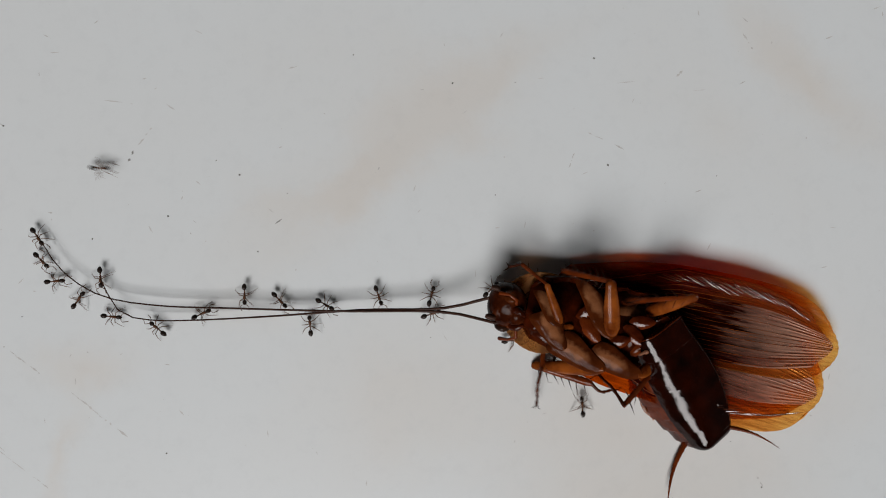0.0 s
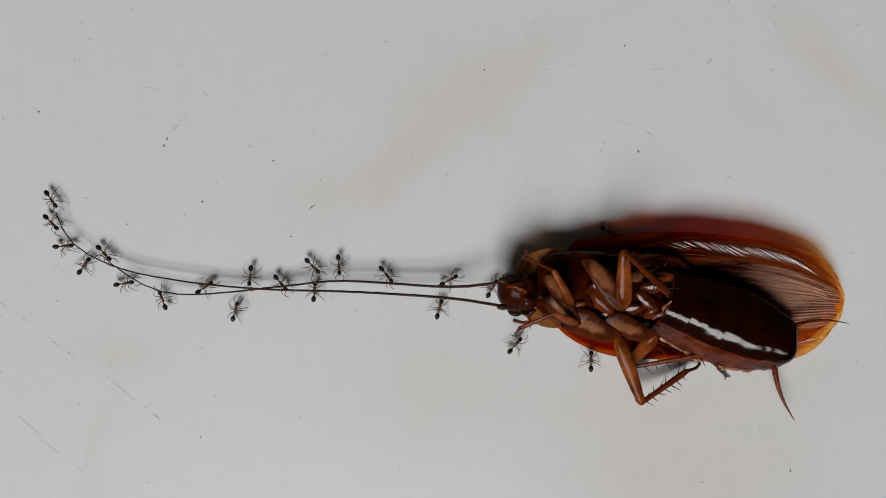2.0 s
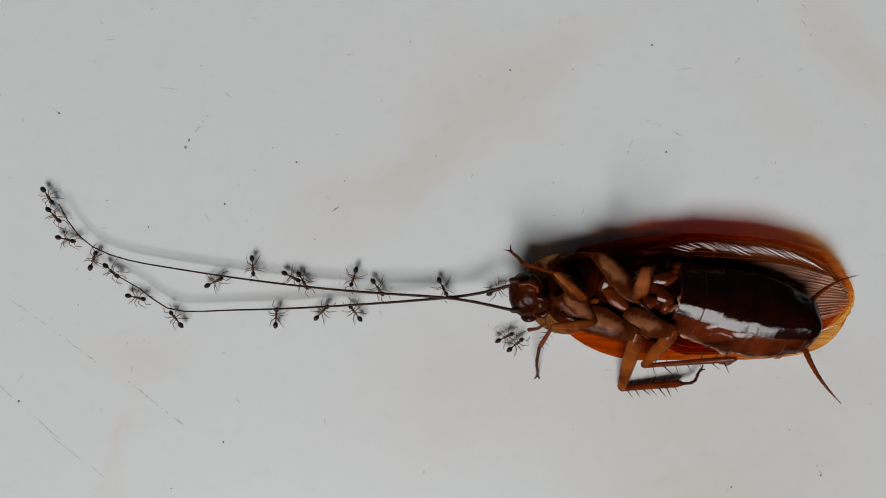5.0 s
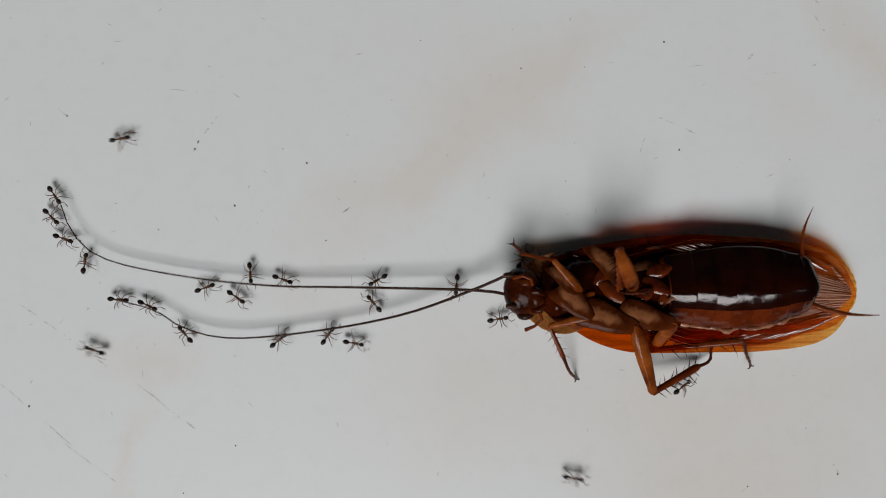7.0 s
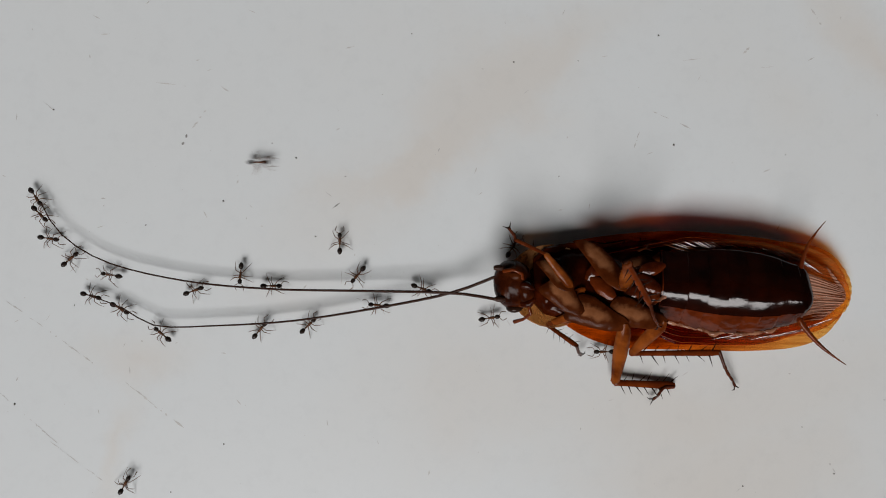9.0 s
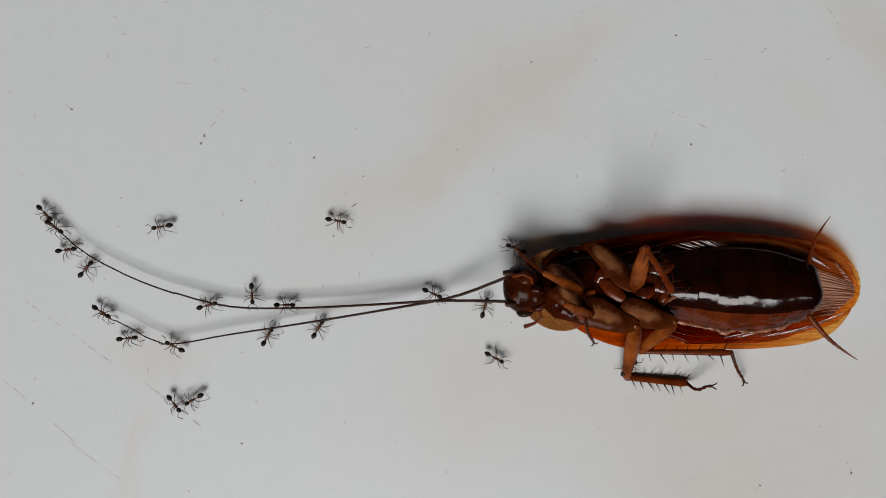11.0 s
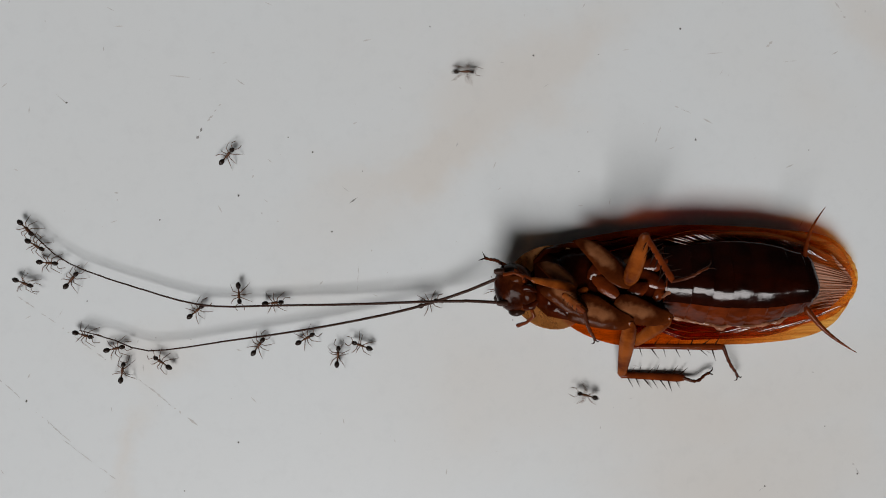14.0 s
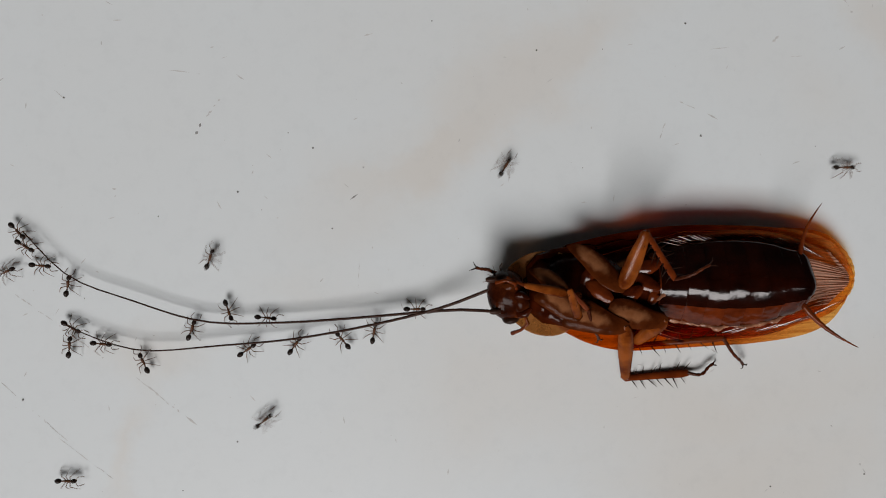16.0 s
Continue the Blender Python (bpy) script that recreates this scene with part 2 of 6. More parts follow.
# pale beige clouds on the tile: from x, y to x, y, half width in mm, and strength
STAINS = [
    (-19.4, -1.9, 13.8, 23.7, 7.0, 0.55),
    (-9.5, 7.6, 6.0, 14.6, 3.2, 0.5),
    (7.4, 17.3, 25.3, 28.1, 5.0, 0.55),
    (-41.0, -11.5, -27.0, -9.0, 5.0, 0.7),
    (-35.2, -12.5, -36.6, -31.0, 2.6, 0.6),
    (45.0, 29.5, 56.6, 17.4, 6.5, 0.85),
    (12.4, -18.3, 50.5, -16.5, 12.0, 0.75),
    (20.8, -29.3, 48.9, -27.7, 9.0, 0.85),
    (-23.2, -5.0, -5.4, -3.8, 4.0, 0.35),
    (33.0, 22.0, 48.0, 9.0, 9.0, 0.35),
    (-12.0, 24.0, 14.0, 14.0, 14.0, 0.35),
    (-4.0, -20.0, 12.0, -8.0, 12.0, 0.4),
]
TILE = tile_material()


def plain(name, c, rough=0.6, scale=40, wobble=0.06):
    m, nt, bsdf, out = material(name)
    n = noise_node(nt, scale, 5)
    lo, hi = tuple(v * (1 - wobble) for v in c), tuple(min(1, v * (1 + wobble)) for v in c)
    r = ramp(nt, n.outputs["Fac"], [(0.3, lo), (0.7, hi)])
    nt.links.new(r.outputs[0], bsdf.inputs["Base Color"])
    bsdf.inputs["Roughness"].default_value = rough
    return m


# near-black, so the added unseen walls and ceiling bounce little light
DIM_WALL = plain("dim_wall_paint", (0.035, 0.032, 0.03), 0.8, 6)
GRIT = plain("grit", (0.10, 0.095, 0.09), 0.8, 3000, 0.4)
SCUFF = plain("scuff", (0.49, 0.49, 0.48), 0.8, 900, 0.16)


# ---- mesh helpers ----
def mesh_ob(name, bm, mat, parent=None, label="", smooth=True):
    me = bpy.data.meshes.new(name)
    bmesh.ops.recalc_face_normals(bm, faces=bm.faces)
    for fc in bm.faces:
        fc.smooth = smooth
    for e in bm.edges:
        if len(e.link_faces) == 2 and e.calc_face_angle(0) > 0.9:
            e.smooth = False
    bm.to_mesh(me)
    bm.free()
    me.materials.append(mat)
    ob = new(name, me)
    if parent:
        ob.parent = parent
    if label:
        tagged(ob, label)
    return ob


def part(name, bm, mat, parent, label="", smooth=True):
    return mesh_ob(name, bm, mat, parent, label, smooth)


def loft(bm, rings, closed=True):
    """Skin through rings of points in mm; the ends are capped."""
    loops = [[bm.verts.new(Vector(p) * MM) for p in ring] for ring in rings]
    n = len(loops[0])
    for a, b in zip(loops, loops[1:]):
        for i in range(n if closed else n - 1):
            j = (i + 1) % n
            bm.faces.new((a[i], a[j], b[j], b[i]))
    if closed:
        bm.faces.new(loops[0][::-1])
        bm.faces.new(loops[-1])
    return loops


def tube(bm, path, radii, n=8, flat=1.0):
    """A tapering limb along a path in mm; flat squeezes it across its upright."""
    pts = [Vector(p) for p in path]
    rings = []
    for i, p in enumerate(pts):
        d = (pts[min(i + 1, len(pts) - 1)] - pts[max(i - 1, 0)]).normalized()
        side = Vector((0, 0, 1)).cross(d)
        side = side.normalized() if side.length > 1e-3 else Vector((0, 1, 0))
        up = d.cross(side)
        rings.append([p + radii[i] * (math.cos(a) * side + flat * math.sin(a) * up)
                      for a in [2 * math.pi * k / n for k in range(n)]])
    loft(bm, rings)


def blob(bm, c, r, turn=None, n=14, m=9, power=1.0):
    """A rounded lump at c with half sizes r, in mm."""
    rings = []
    for i in range(m):
        a = -math.pi / 2 + math.pi * (i + 0.04) / (m - 1 + 0.08)
        ring = []
        for k in range(n):
            b = 2 * math.pi * k / n
            v = Vector((r[0] * math.sin(a), r[1] * abs(math.cos(a)) ** power * math.cos(b), r[2] * abs(math.cos(a)) ** power * math.sin(b)))
            if turn:
                v = turn @ v
            ring.append(Vector(c) + v)
        rings.append(ring)
    loft(bm, rings)


def box(bm, lo, hi):
    """A block between two corners in metres."""
    v = [bm.verts.new((x, y, z)) for x in (lo[0], hi[0]) for y in (lo[1], hi[1]) for z in (lo[2], hi[2])]
    for q in ((0, 1, 3, 2), (4, 6, 7, 5), (0, 4, 5, 1), (2, 3, 7, 6), (0, 2, 6, 4), (1, 5, 7, 3)):
        bm.faces.new([v[i] for i in q])


# ---- the room: floor and window; unseen walls and ceiling are added ----
def block(name, lo, hi, mat, label, category):
    bm = bmesh.new()
    box(bm, lo, hi)
    return tagged(mesh_ob(name, bm, mat, smooth=False), label, category, kind="structure")


floor = block("floor", (-1.5, -1.5, -0.02), (1.5, 1.5, 0.0), TILE, "glossy off-white floor tile with beige clouding and scuffs", "floor")
block("wall_north", (-1.6, 1.5, 0.0), (1.6, 1.6, 2.4), DIM_WALL, "unseen near-black wall added around the tile", "wall")
block("wall_east", (1.5, -1.5, 0.0), (1.6, 1.5, 2.4), DIM_WALL, "unseen near-black wall added around the tile", "wall")
block("wall_west", (-1.6, -1.5, 0.0), (-1.5, 1.5, 2.4), DIM_WALL, "unseen near-black wall added around the tile", "wall")
block("ceiling", (-1.6, -1.6, 2.4), (1.6, 1.6, 2.5), DIM_WALL, "unseen near-black ceiling added above the tile", "ceiling")
bm = bmesh.new()
for lo, hi in (((-1.6, -1.6, 0), (1.6, -1.5, 1.0)), ((-1.6, -1.6, 1.9), (1.6, -1.5, 2.4)),
               ((-1.6, -1.6, 1.0), (-0.95, -1.5, 1.9)), ((0.23, -1.6, 1.0), (1.6, -1.5, 1.9))):
    box(bm, lo, hi)
tagged(mesh_ob("wall_south", bm, DIM_WALL, smooth=False), "unseen near-black wall added with a window opening", "wall", kind="structure")


# ---- the scuffs and specks on the tile ----
def streak(x0, y0, x1, y1, width, rng, dashes, mat, name, rise=0.012):
    """A broken scuff of thin flakes lying on the tile, in mm."""
    bm = bmesh.new()
    p, q = Vector((x0, y0, 0)), Vector((x1, y1, 0))
    d = (q - p).normalized()
    s = Vector((-d.y, d.x, 0))
    for i in range(dashes):
        a, b = (i + rng.uniform(-0.4, 0.6)) / dashes, (i + rng.uniform(0.6, 1.7)) / dashes
        if rng.random() < 0.22:
            continue
        c0, c1 = p.lerp(q, a) + s * rng.uniform(-0.4, 0.4) * width, p.lerp(q, b) + s * rng.uniform(-0.4, 0.4) * width
        w = width * rng.uniform(0.35, 1.3)
        mid = c0.lerp(c1, 0.5)
        low = [c0, mid - s * w / 2, c1, mid + s * w / 2]
        top = [v.lerp(mid, 0.25) + Vector((0, 0, rise)) for v in low]
        loft(bm, [low, top])
    return part(name, bm, mat, floor, smooth=False)


GREY_SCUFF = plain("grey_scuff", (0.24, 0.24, 0.235), 0.8, 1500, 0.3)
rng = random.Random(4)
for args in (
    (-27.45, 12.7, -26.9, 13.6, 0.50, 2, GREY_SCUFF), (-26.7, 13.8, -24.7, 16.4, 0.26, 6, SCUFF),
    (23.53, 11.22, 23.85, 12.18, 0.30, 2, GREY_SCUFF), (23.85, 12.31, 24.43, 14.09, 0.20, 4, SCUFF),
    (-23.6, 19.64, -21.88, 18.43, 0.18, 4, SCUFF), (38.14, 21.24, 42.22, 21.81, 0.16, 5, SCUFF),
    (25.89, 16.39, 29.85, 14.54, 0.16, 6, SCUFF), (-47.45, -4.91, -36.61, -12.69, 0.18, 18, SCUFF),
    (-34.6, -13.7, -27.55, -19.2, 0.22, 11, SCUFF), (43.88, 27.87, 45.03, 26.08, 0.22, 3, SCUFF),
    (45.79, -23.28, 46.68, -24.81, 0.20, 3, SCUFF), (-10.59, 5.04, -9.69, 5.8, 0.28, 2, GREY_SCUFF),
    (-9.31, -1.85, -9.38, -4.27, 0.08, 3, SCUFF), (-49.36, -14.29, -41.71, -20.98, 0.12, 12, SCUFF),
    (-42.35, -20.98, -36.29, -25.45, 0.10, 8, SCUFF), (-36.93, 25.06, -35.01, 25.13, 0.14, 2, SCUFF),
    (-9.18, 23.34, -7.78, 23.79, 0.20, 2, SCUFF), (15.69, 27.36, 16.07, 27.87, 0.24, 1, SCUFF),
    (-43.62, 17.92, -41.84, 16.52, 0.10, 3, SCUFF), (-30.0, 19.6, -26.4, 19.2, 0.12, 3, SCUFF),
    (36.2, 22.9, 37.0, 23.6, 0.24, 2, SCUFF), (29.7, 22.1, 30.8, 22.2, 0.22, 1, SCUFF),
):
    streak(*args[:5], rng, args[5], args[6], "scuff")


def speck(x, y, r):
    """A grain of dirt on the tile, in mm."""
    bm = bmesh.new()
    n = 7
    low = [(x + r * rng.uniform(0.6, 1.2) * math.cos(6.283 * k / n), y + r * rng.uniform(0.6, 1.2) * math.sin(6.283 * k / n), 0) for k in range(n)]
    top = [(x + (a - x) * 0.55, y + (b - y) * 0.55, r * 0.7) for a, b, _ in low]
    loft(bm, [low, top])
    ob = mesh_ob("dirt_speck", bm, GRIT, smooth=False)
    tagged(ob, "tiny dark grain of dirt lying on the tile", "dirt", "grains of dirt on the tile")


for x, y, r in (
    (-14.41, 11.1, 0.13), (28.32, 12.56, 0.14), (-41.9, 16.58, 0.13), (26.59, 24.94, 0.12),
    (10.2, 21.94, 0.13), (-22.7, 6.25, 0.12), (46.43, -24.68, 0.12), (-22.64, -21.3, 0.10),
    (-31.44, 3.51, 0.09), (15.31, 8.99, 0.08), (-12.24, 2.23, 0.10), (-46.3, -16.71, 0.14),
    (-17.16, 12.76, 0.08), (40.94, 11.42, 0.08), (-1.34, 25.13, 0.09), (7.91, -7.59, 0.07),
    (-39.54, -5.55, 0.08), (36.1, -26.08, 0.09), (42.79, -19.39, 0.07), (17.47, 22.07, 0.07),
    (-28.64, -26.72, 0.08), (-8.86, 8.99, 0.08),
):
    speck(x, y, r)
bm = bmesh.new()
for _ in range(260):
    x, y, r = rng.uniform(-62, 66), rng.uniform(-36, 36), rng.choice((0.02, 0.03, 0.03, 0.045))
    loft(bm, [[(x + r * math.cos(a), y + r * math.sin(a), 0) for a in (0, 1.6, 3.1, 4.6)],
              [(x + 0.6 * r * math.cos(a), y + 0.6 * r * math.sin(a), 0.4 * r) for a in (0, 1.6, 3.1, 4.6)]])
for _ in range(110):
    x, y, ang, ln, wd = rng.uniform(-58, 62), rng.uniform(-34, 34), rng.uniform(0, 3.14), rng.uniform(0.2, 1.1), rng.uniform(0.03, 0.09)
    d, n2 = Vector((math.cos(ang), math.sin(ang), 0)) * ln / 2, Vector((-math.sin(ang), math.cos(ang), 0)) * wd
    c = Vector((x, y, 0))
    loft(bm, [[c - d, c - n2, c + d, c + n2], [c - d * 0.6 + Vector((0, 0, 0.012)), c - n2 * 0.5 + Vector((0, 0, 0.012)), c + d * 0.6 + Vector((0, 0, 0.012)), c + n2 * 0.5 + Vector((0, 0, 0.012))]])
tagged(mesh_ob("dust", bm, SCUFF, smooth=False), "fine grey dust scattered over the tile", "dust", kind="stuff")


# ---- the cockroach: lies on its back, head towards -x, belly up; all in mm about its base ----
cockroach = tagged(new("cockroach"), "large reddish-brown cockroach lying on its back on the tile", "cockroach")


def roof_ring(x, w, h, zc, n=44, lean=-0.45):
    """A belly ring with a rounded keel that leans a little to one side; the back is round."""
    out = []
    half = n // 2
    for k in range(half + 1):
        y = w * math.cos(math.pi * k / half)
        q = (y - lean * (1 - (y / w) ** 2)) / w
        z = 1.05 * h * (1.0 - (math.sqrt(q * q + 0.1) - 0.316) / (math.sqrt(1.1) - 0.316)) * (1 + 0.25 * (1 - (y / w) ** 2))
        out.append((x, y * (0.8 if y > 0 else 1.0), zc + h * (max(0.0, z) / h) ** 0.8))
    for k in range(1, half):
        a = math.pi + math.pi * k / half
        out.append((x, w * math.cos(a) * (0.8 if math.cos(a) > 0 else 1.0), zc + 0.8 * h * math.sin(a)))
    return out


def superring(x, w, h, zc, n=28, yc=0.0, flat=0.8):
    return [(x, yc + w * math.copysign(abs(math.cos(a)) ** flat, math.cos(a)),
             zc + h * math.copysign(abs(math.sin(a)) ** flat, math.sin(a))) for a in [2 * math.pi * k / n for k in range(n)]]


def make_tegmen(side, lift, wide=1.0):
    """A leathery fore wing, hollow like a boat, hinged at its base."""
    bm = bmesh.new()
    nu, nv = 60, 90
    grid = []
    for i in range(nu + 1):
        u = 0.975 * i / nu
        x = 35.2 * u
        if side > 0 and u < 0.5:
            outer = 7.3 * (0.5 + 0.5 * math.sin(math.pi / 2 * u / 0.5)) * min(1, u * 14)
        elif u < 0.3:
            outer = 7.3 * math.sin(math.pi / 2 * u / 0.3) ** 0.4
        elif u < 0.62:
            outer = 7.3
        else:
            outer = 7.3 * math.sqrt(max(0.0, 1 - ((u - 0.62) / 0.38) ** 3.6)) * 0.9 + 0.73 * (1 - (u - 0.62) / 0.38)
        inner = -5.0 * math.sin(math.pi / 2 * min(1, u * 2.0)) if u < 0.7 else -5.0 * math.sqrt(max(0.0, 1 - ((u - 0.7) / 0.3) ** 2.6))
        row = []
        for j in range(nv + 1):
            v = j / nv
            y = inner + (outer - inner) * v
            z = 0.3 + (1.7 if side < 0 else 2.0) * (abs(y) / 7.3) ** 2.2 + 0.9 * u ** 5 + 1.0 * (1 - u) ** 4 + lift
            z += 0.03 * math.sin(v * 46 + 3 * u)
            row.append(bm.verts.new(Vector((x - 1.5 * (2 * v - 1) ** 2 * u ** 8, side * y * wide, z)) * MM))
        grid.append(row)
    for a, b in zip(grid, grid[1:]):
        for j in range(nv):
            bm.faces.new((a[j], a[j + 1], b[j + 1], b[j]))
    bmesh.ops.remove_doubles(bm, verts=bm.verts, dist=1e-7)
    ob = part("fore_wing", bm, TEGMEN, cockroach, "glossy amber leathery fore wing")
    th = ob.modifiers.new("thickness", "SOLIDIFY")
    th.thickness = 0.00011
    return ob


def make_hind_wing(side, lift, wide=1.0):
    """A folded, pleated hind wing between body and fore wing."""
    bm = bmesh.new()
    nu, nv = 240, 40
    rv = random.Random(7 + side)
    fold = [(1 if j % 2 else -1) * rv.uniform(0.35, 1.3) for j in range(nv + 1)]
    slant = [rv.uniform(0, 6.28) for _ in range(nv + 1)]
    grid = []
    for i in range(nu + 1):
        u = i / nu
        row = []
        for j in range(nv + 1):
            v = j / nv
            reach = 29.2 - 2.6 * abs(v - 0.45) ** 2 * 4
            spread = (0.25 + 0.75 * min(1, u * 2.2)) * (1 - 0.62 * max(0, u - 0.7) ** 2 / 0.09 * 0.5)
            y = (-3.8 + 10.4 * v + 0.05 * math.sin(7 * u + slant[j]) + 0.9 * max(0.0, u - 0.72) ** 2 / 0.078 * math.sin(5.2 * v + 0.6)) * spread
            z = 0.7 + 1.7 * (abs(y) / 7.3) ** 2.1 + 1.3 * u ** 4 + 0.8 * (1 - u) ** 4 + lift
            z += (0.02 + 0.035 * u + 0.12 * max(0.0, u - 0.8)) * fold[j] + 0.25 * math.sin(6 * u + 5 * v) + (0.8 * max(0.0, v - 0.74) ** 2 / 0.068 if side > 0 else 0.0)
            row.append(bm.verts.new(Vector((2.0 + u * (reach + 1.8), side * y * wide, z)) * MM))
        grid.append(row)
    for a, b in zip(grid, grid[1:]):
        for j in range(nv):
            bm.faces.new((a[j], a[j + 1], b[j + 1], b[j]))
    ribs = []
    for k in range(24 if side > 0 else 14):
        u0 = (0.34 + 0.022 * k if side > 0 else 0.55 + 0.028 * k) + rv.uniform(-0.006, 0.006)
        line = []
        for m in range(9):
            i, j = min(nu, round((u0 + 0.0125 * m) * nu)), round(nv * (1.0 - (0.20 if side > 0 else 0.16) * m / 8))
            line.append(grid[i][j].co.copy())
        ribs.append(line)
    ridges = [[row[j].co.copy() for row in grid[32::8]] for j in range(1, nv, 2)]
    ob = part("hind_wing", bm, MEMBRANE, cockroach, "crumpled translucent pinkish hind wing with pleats")
    th = ob.modifiers.new("thickness", "SOLIDIFY")
    th.thickness = 0.00004
    ob.data.materials.append(SHADED_AMBER_MEMBRANE)
    # outer edge: amber membrane with the body's shade painted into its root
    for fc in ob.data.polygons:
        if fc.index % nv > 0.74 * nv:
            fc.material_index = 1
    for line in ridges:
        thick = rv.uniform(0.022, 0.04)
        bm = bmesh.new()
        tube(bm, [p / MM + Vector((0, 0, 0.02)) for p in line], [thick * (1 - 0.3 * k / len(line)) for k in range(len(line))], 5)
        part("vein", bm, LEG, ob)
    for line in ribs:
        wide_by, n = rv.uniform(0.03, 0.065) * (1 if side > 0 else 0.8), Vector((-0.33 + rv.uniform(-0.14, 0.14), -0.375 + rv.uniform(-0.14, 0.14), 0.87))
        d = (line[-1] - line[0]) / MM
        d = Vector((d.x, d.y, 0)) * (rv.uniform(0.45, 0.75) if side > 0 else 0.7)
        c = Vector((-d.y, d.x, 0)).normalized()
        start = line[2] / MM + Vector((0, 0, 0.12))
        rings = []
        for k in range(7):
            f = k / 6
            row = []
            for dy, dz in ((1, 0), (0, 0.015), (-1, 0), (0, -0.05)):
                p = d * f + c * wide_by * dy * math.sin(math.pi * (k + 0.5) / 7)
                row.append(start + p + Vector((0, 0, dz - (n.x * p.x + n.y * p.y) / n.z)))
            rings.append(row)
        bm = bmesh.new()
        loft(bm, rings)
        part("rib", bm, VEIN, ob)
    return ob


WING_ROOT = (-18.0, 0.0, 0.0)
near_tegmen, far_tegmen = make_tegmen(-1, 0.0), make_tegmen(1, 0.0, 0.86)
near_wing, far_wing = make_hind_wing(-1, 0.0), make_hind_wing(1, 0.1, 0.88)


def make_thorax():
    """The breast: a lumpy trunk with folds between the hips."""
    stations = ((-19.4, 2.4, 0.9, 3.6), (-18.2, 3.6, 1.4, 3.6), (-15.5, 4.2, 1.9, 3.4), (-12.5, 4.3, 2.1, 3.2), (-11.6, 4.1, 2.0, 3.2),
                (-9.0, 4.6, 2.2, 3.1), (-7.9, 4.4, 2.1, 3.1), (-6.0, 4.6, 2.1, 3.0), (-4.0, 4.4, 1.6, 2.6), (-2.2, 3.0, 0.7, 2.4))
    xs = [st[0] for st in stations]
    rings = []
    for i in range(70):
        x = xs[0] + (xs[-1] - xs[0]) * i / 69
        w, h, zc = (float(np.interp(x, xs, [st[k] for st in stations])) for k in (1, 2, 3))
        ring = []
        for p in superring(x, w, h, zc - 0.7, n=64, yc=-0.7, flat=0.95):
            v = Vector(p)
            lump = noise.noise(v * 0.55) * 0.42 + (1 - 2 * abs(noise.noise(v * 1.1 + Vector((7, 0, 0))))) * 0.14
            fall = 0.62 * max(0.0, v.y + 0.9) * max(0.0, min(1.0, (v.z - zc + 1.2) / 1.2))
            ring.append(v + Vector((0, 0, (lump if v.z > zc - 0.9 else 0.3 * lump) - fall)))
        rings.append(ring)
    bm = bmesh.new()
    loft(bm, rings)
    return part("thorax", bm, THORAX, cockroach)


def make_breast_plates():
    """Small plates and crumpled joint skin between the hips."""
    for x, y, z, a, b, turn, mat in ((-11.2, 1.1, 5.2, 0.55, 0.4, 10, LEG), (-9.0, -1.6, 5.4, 1.3, 0.8, 35, ABDOMEN), (-11.4, -2.8, 5.1, 1.5, 0.9, 25, ABDOMEN),
                                     (-13.6, -3.3, 4.8, 1.5, 0.8, -20, SHIN), (-6.6, -2.0, 5.0, 1.1, 0.6, 60, SHIN), (-7.0, 1.0, 4.8, 1.4, 0.8, 20, ABDOMEN),
                                     (-13.2, 0.4, 4.8, 1.3, 0.8, 70, ABDOMEN), (-7.4, -0.6, 5.1, 1.6, 0.8, -30, ABDOMEN),
                                     (-12.2, -1.2, 5.3, 1.8, 0.8, -40, SHIN), (-15.2, -2.2, 5.2, 1.5, 0.8, 50, LEG)):
        bm = bmesh.new()
        rings = []
        for k, w in ((-1.0, 0.25), (-0.7, 0.8), (-0.1, 1.0), (0.5, 0.75), (0.9, 0.35), (1.0, 0.1)):
            rings.append([(a * k, b * w * cy, 0.3 * w * cz) for cy, cz in ((1, 0), (0.7, 0.6), (0.1, 1.0), (-0.5, 0.75), (-1, 0.1), (-0.5, -0.8), (0.5, -0.8))])
        loft(bm, rings)
        plate = part("breast_plate", bm, mat, cockroach)
        plate.matrix_basis = pose(x * MM, y * MM, (z - 0.5) * MM, 0, -12, turn)
    rp = random.Random(21)
    for x, y, half, wide, turn in ((-5.8, -1.9, 1.0, 0.24, 20), (-5.4, -0.7, 0.8, 0.22, 65), (-12.6, -3.3, 1.0, 0.2, 15)):
        bm = bmesh.new()
        ks = [-1 + k / 6 for k in range(13)]
        tube(bm, [(half * k, 0.12 * math.sin(3 * k + turn), 0.05 * math.sin(5 * k + turn)) for k in ks],
             [max(0.03, wide * (1 - k * k) ** 0.5 * rp.uniform(0.5, 1.2)) for k in ks], 8, 0.7)
        part("breast_fold", bm, FOLD, thorax, "shiny crumpled joint skin").matrix_basis = pose(x * MM, y * MM, 5.15 * MM, rp.uniform(-10, 10), rp.uniform(-12, 12), turn)


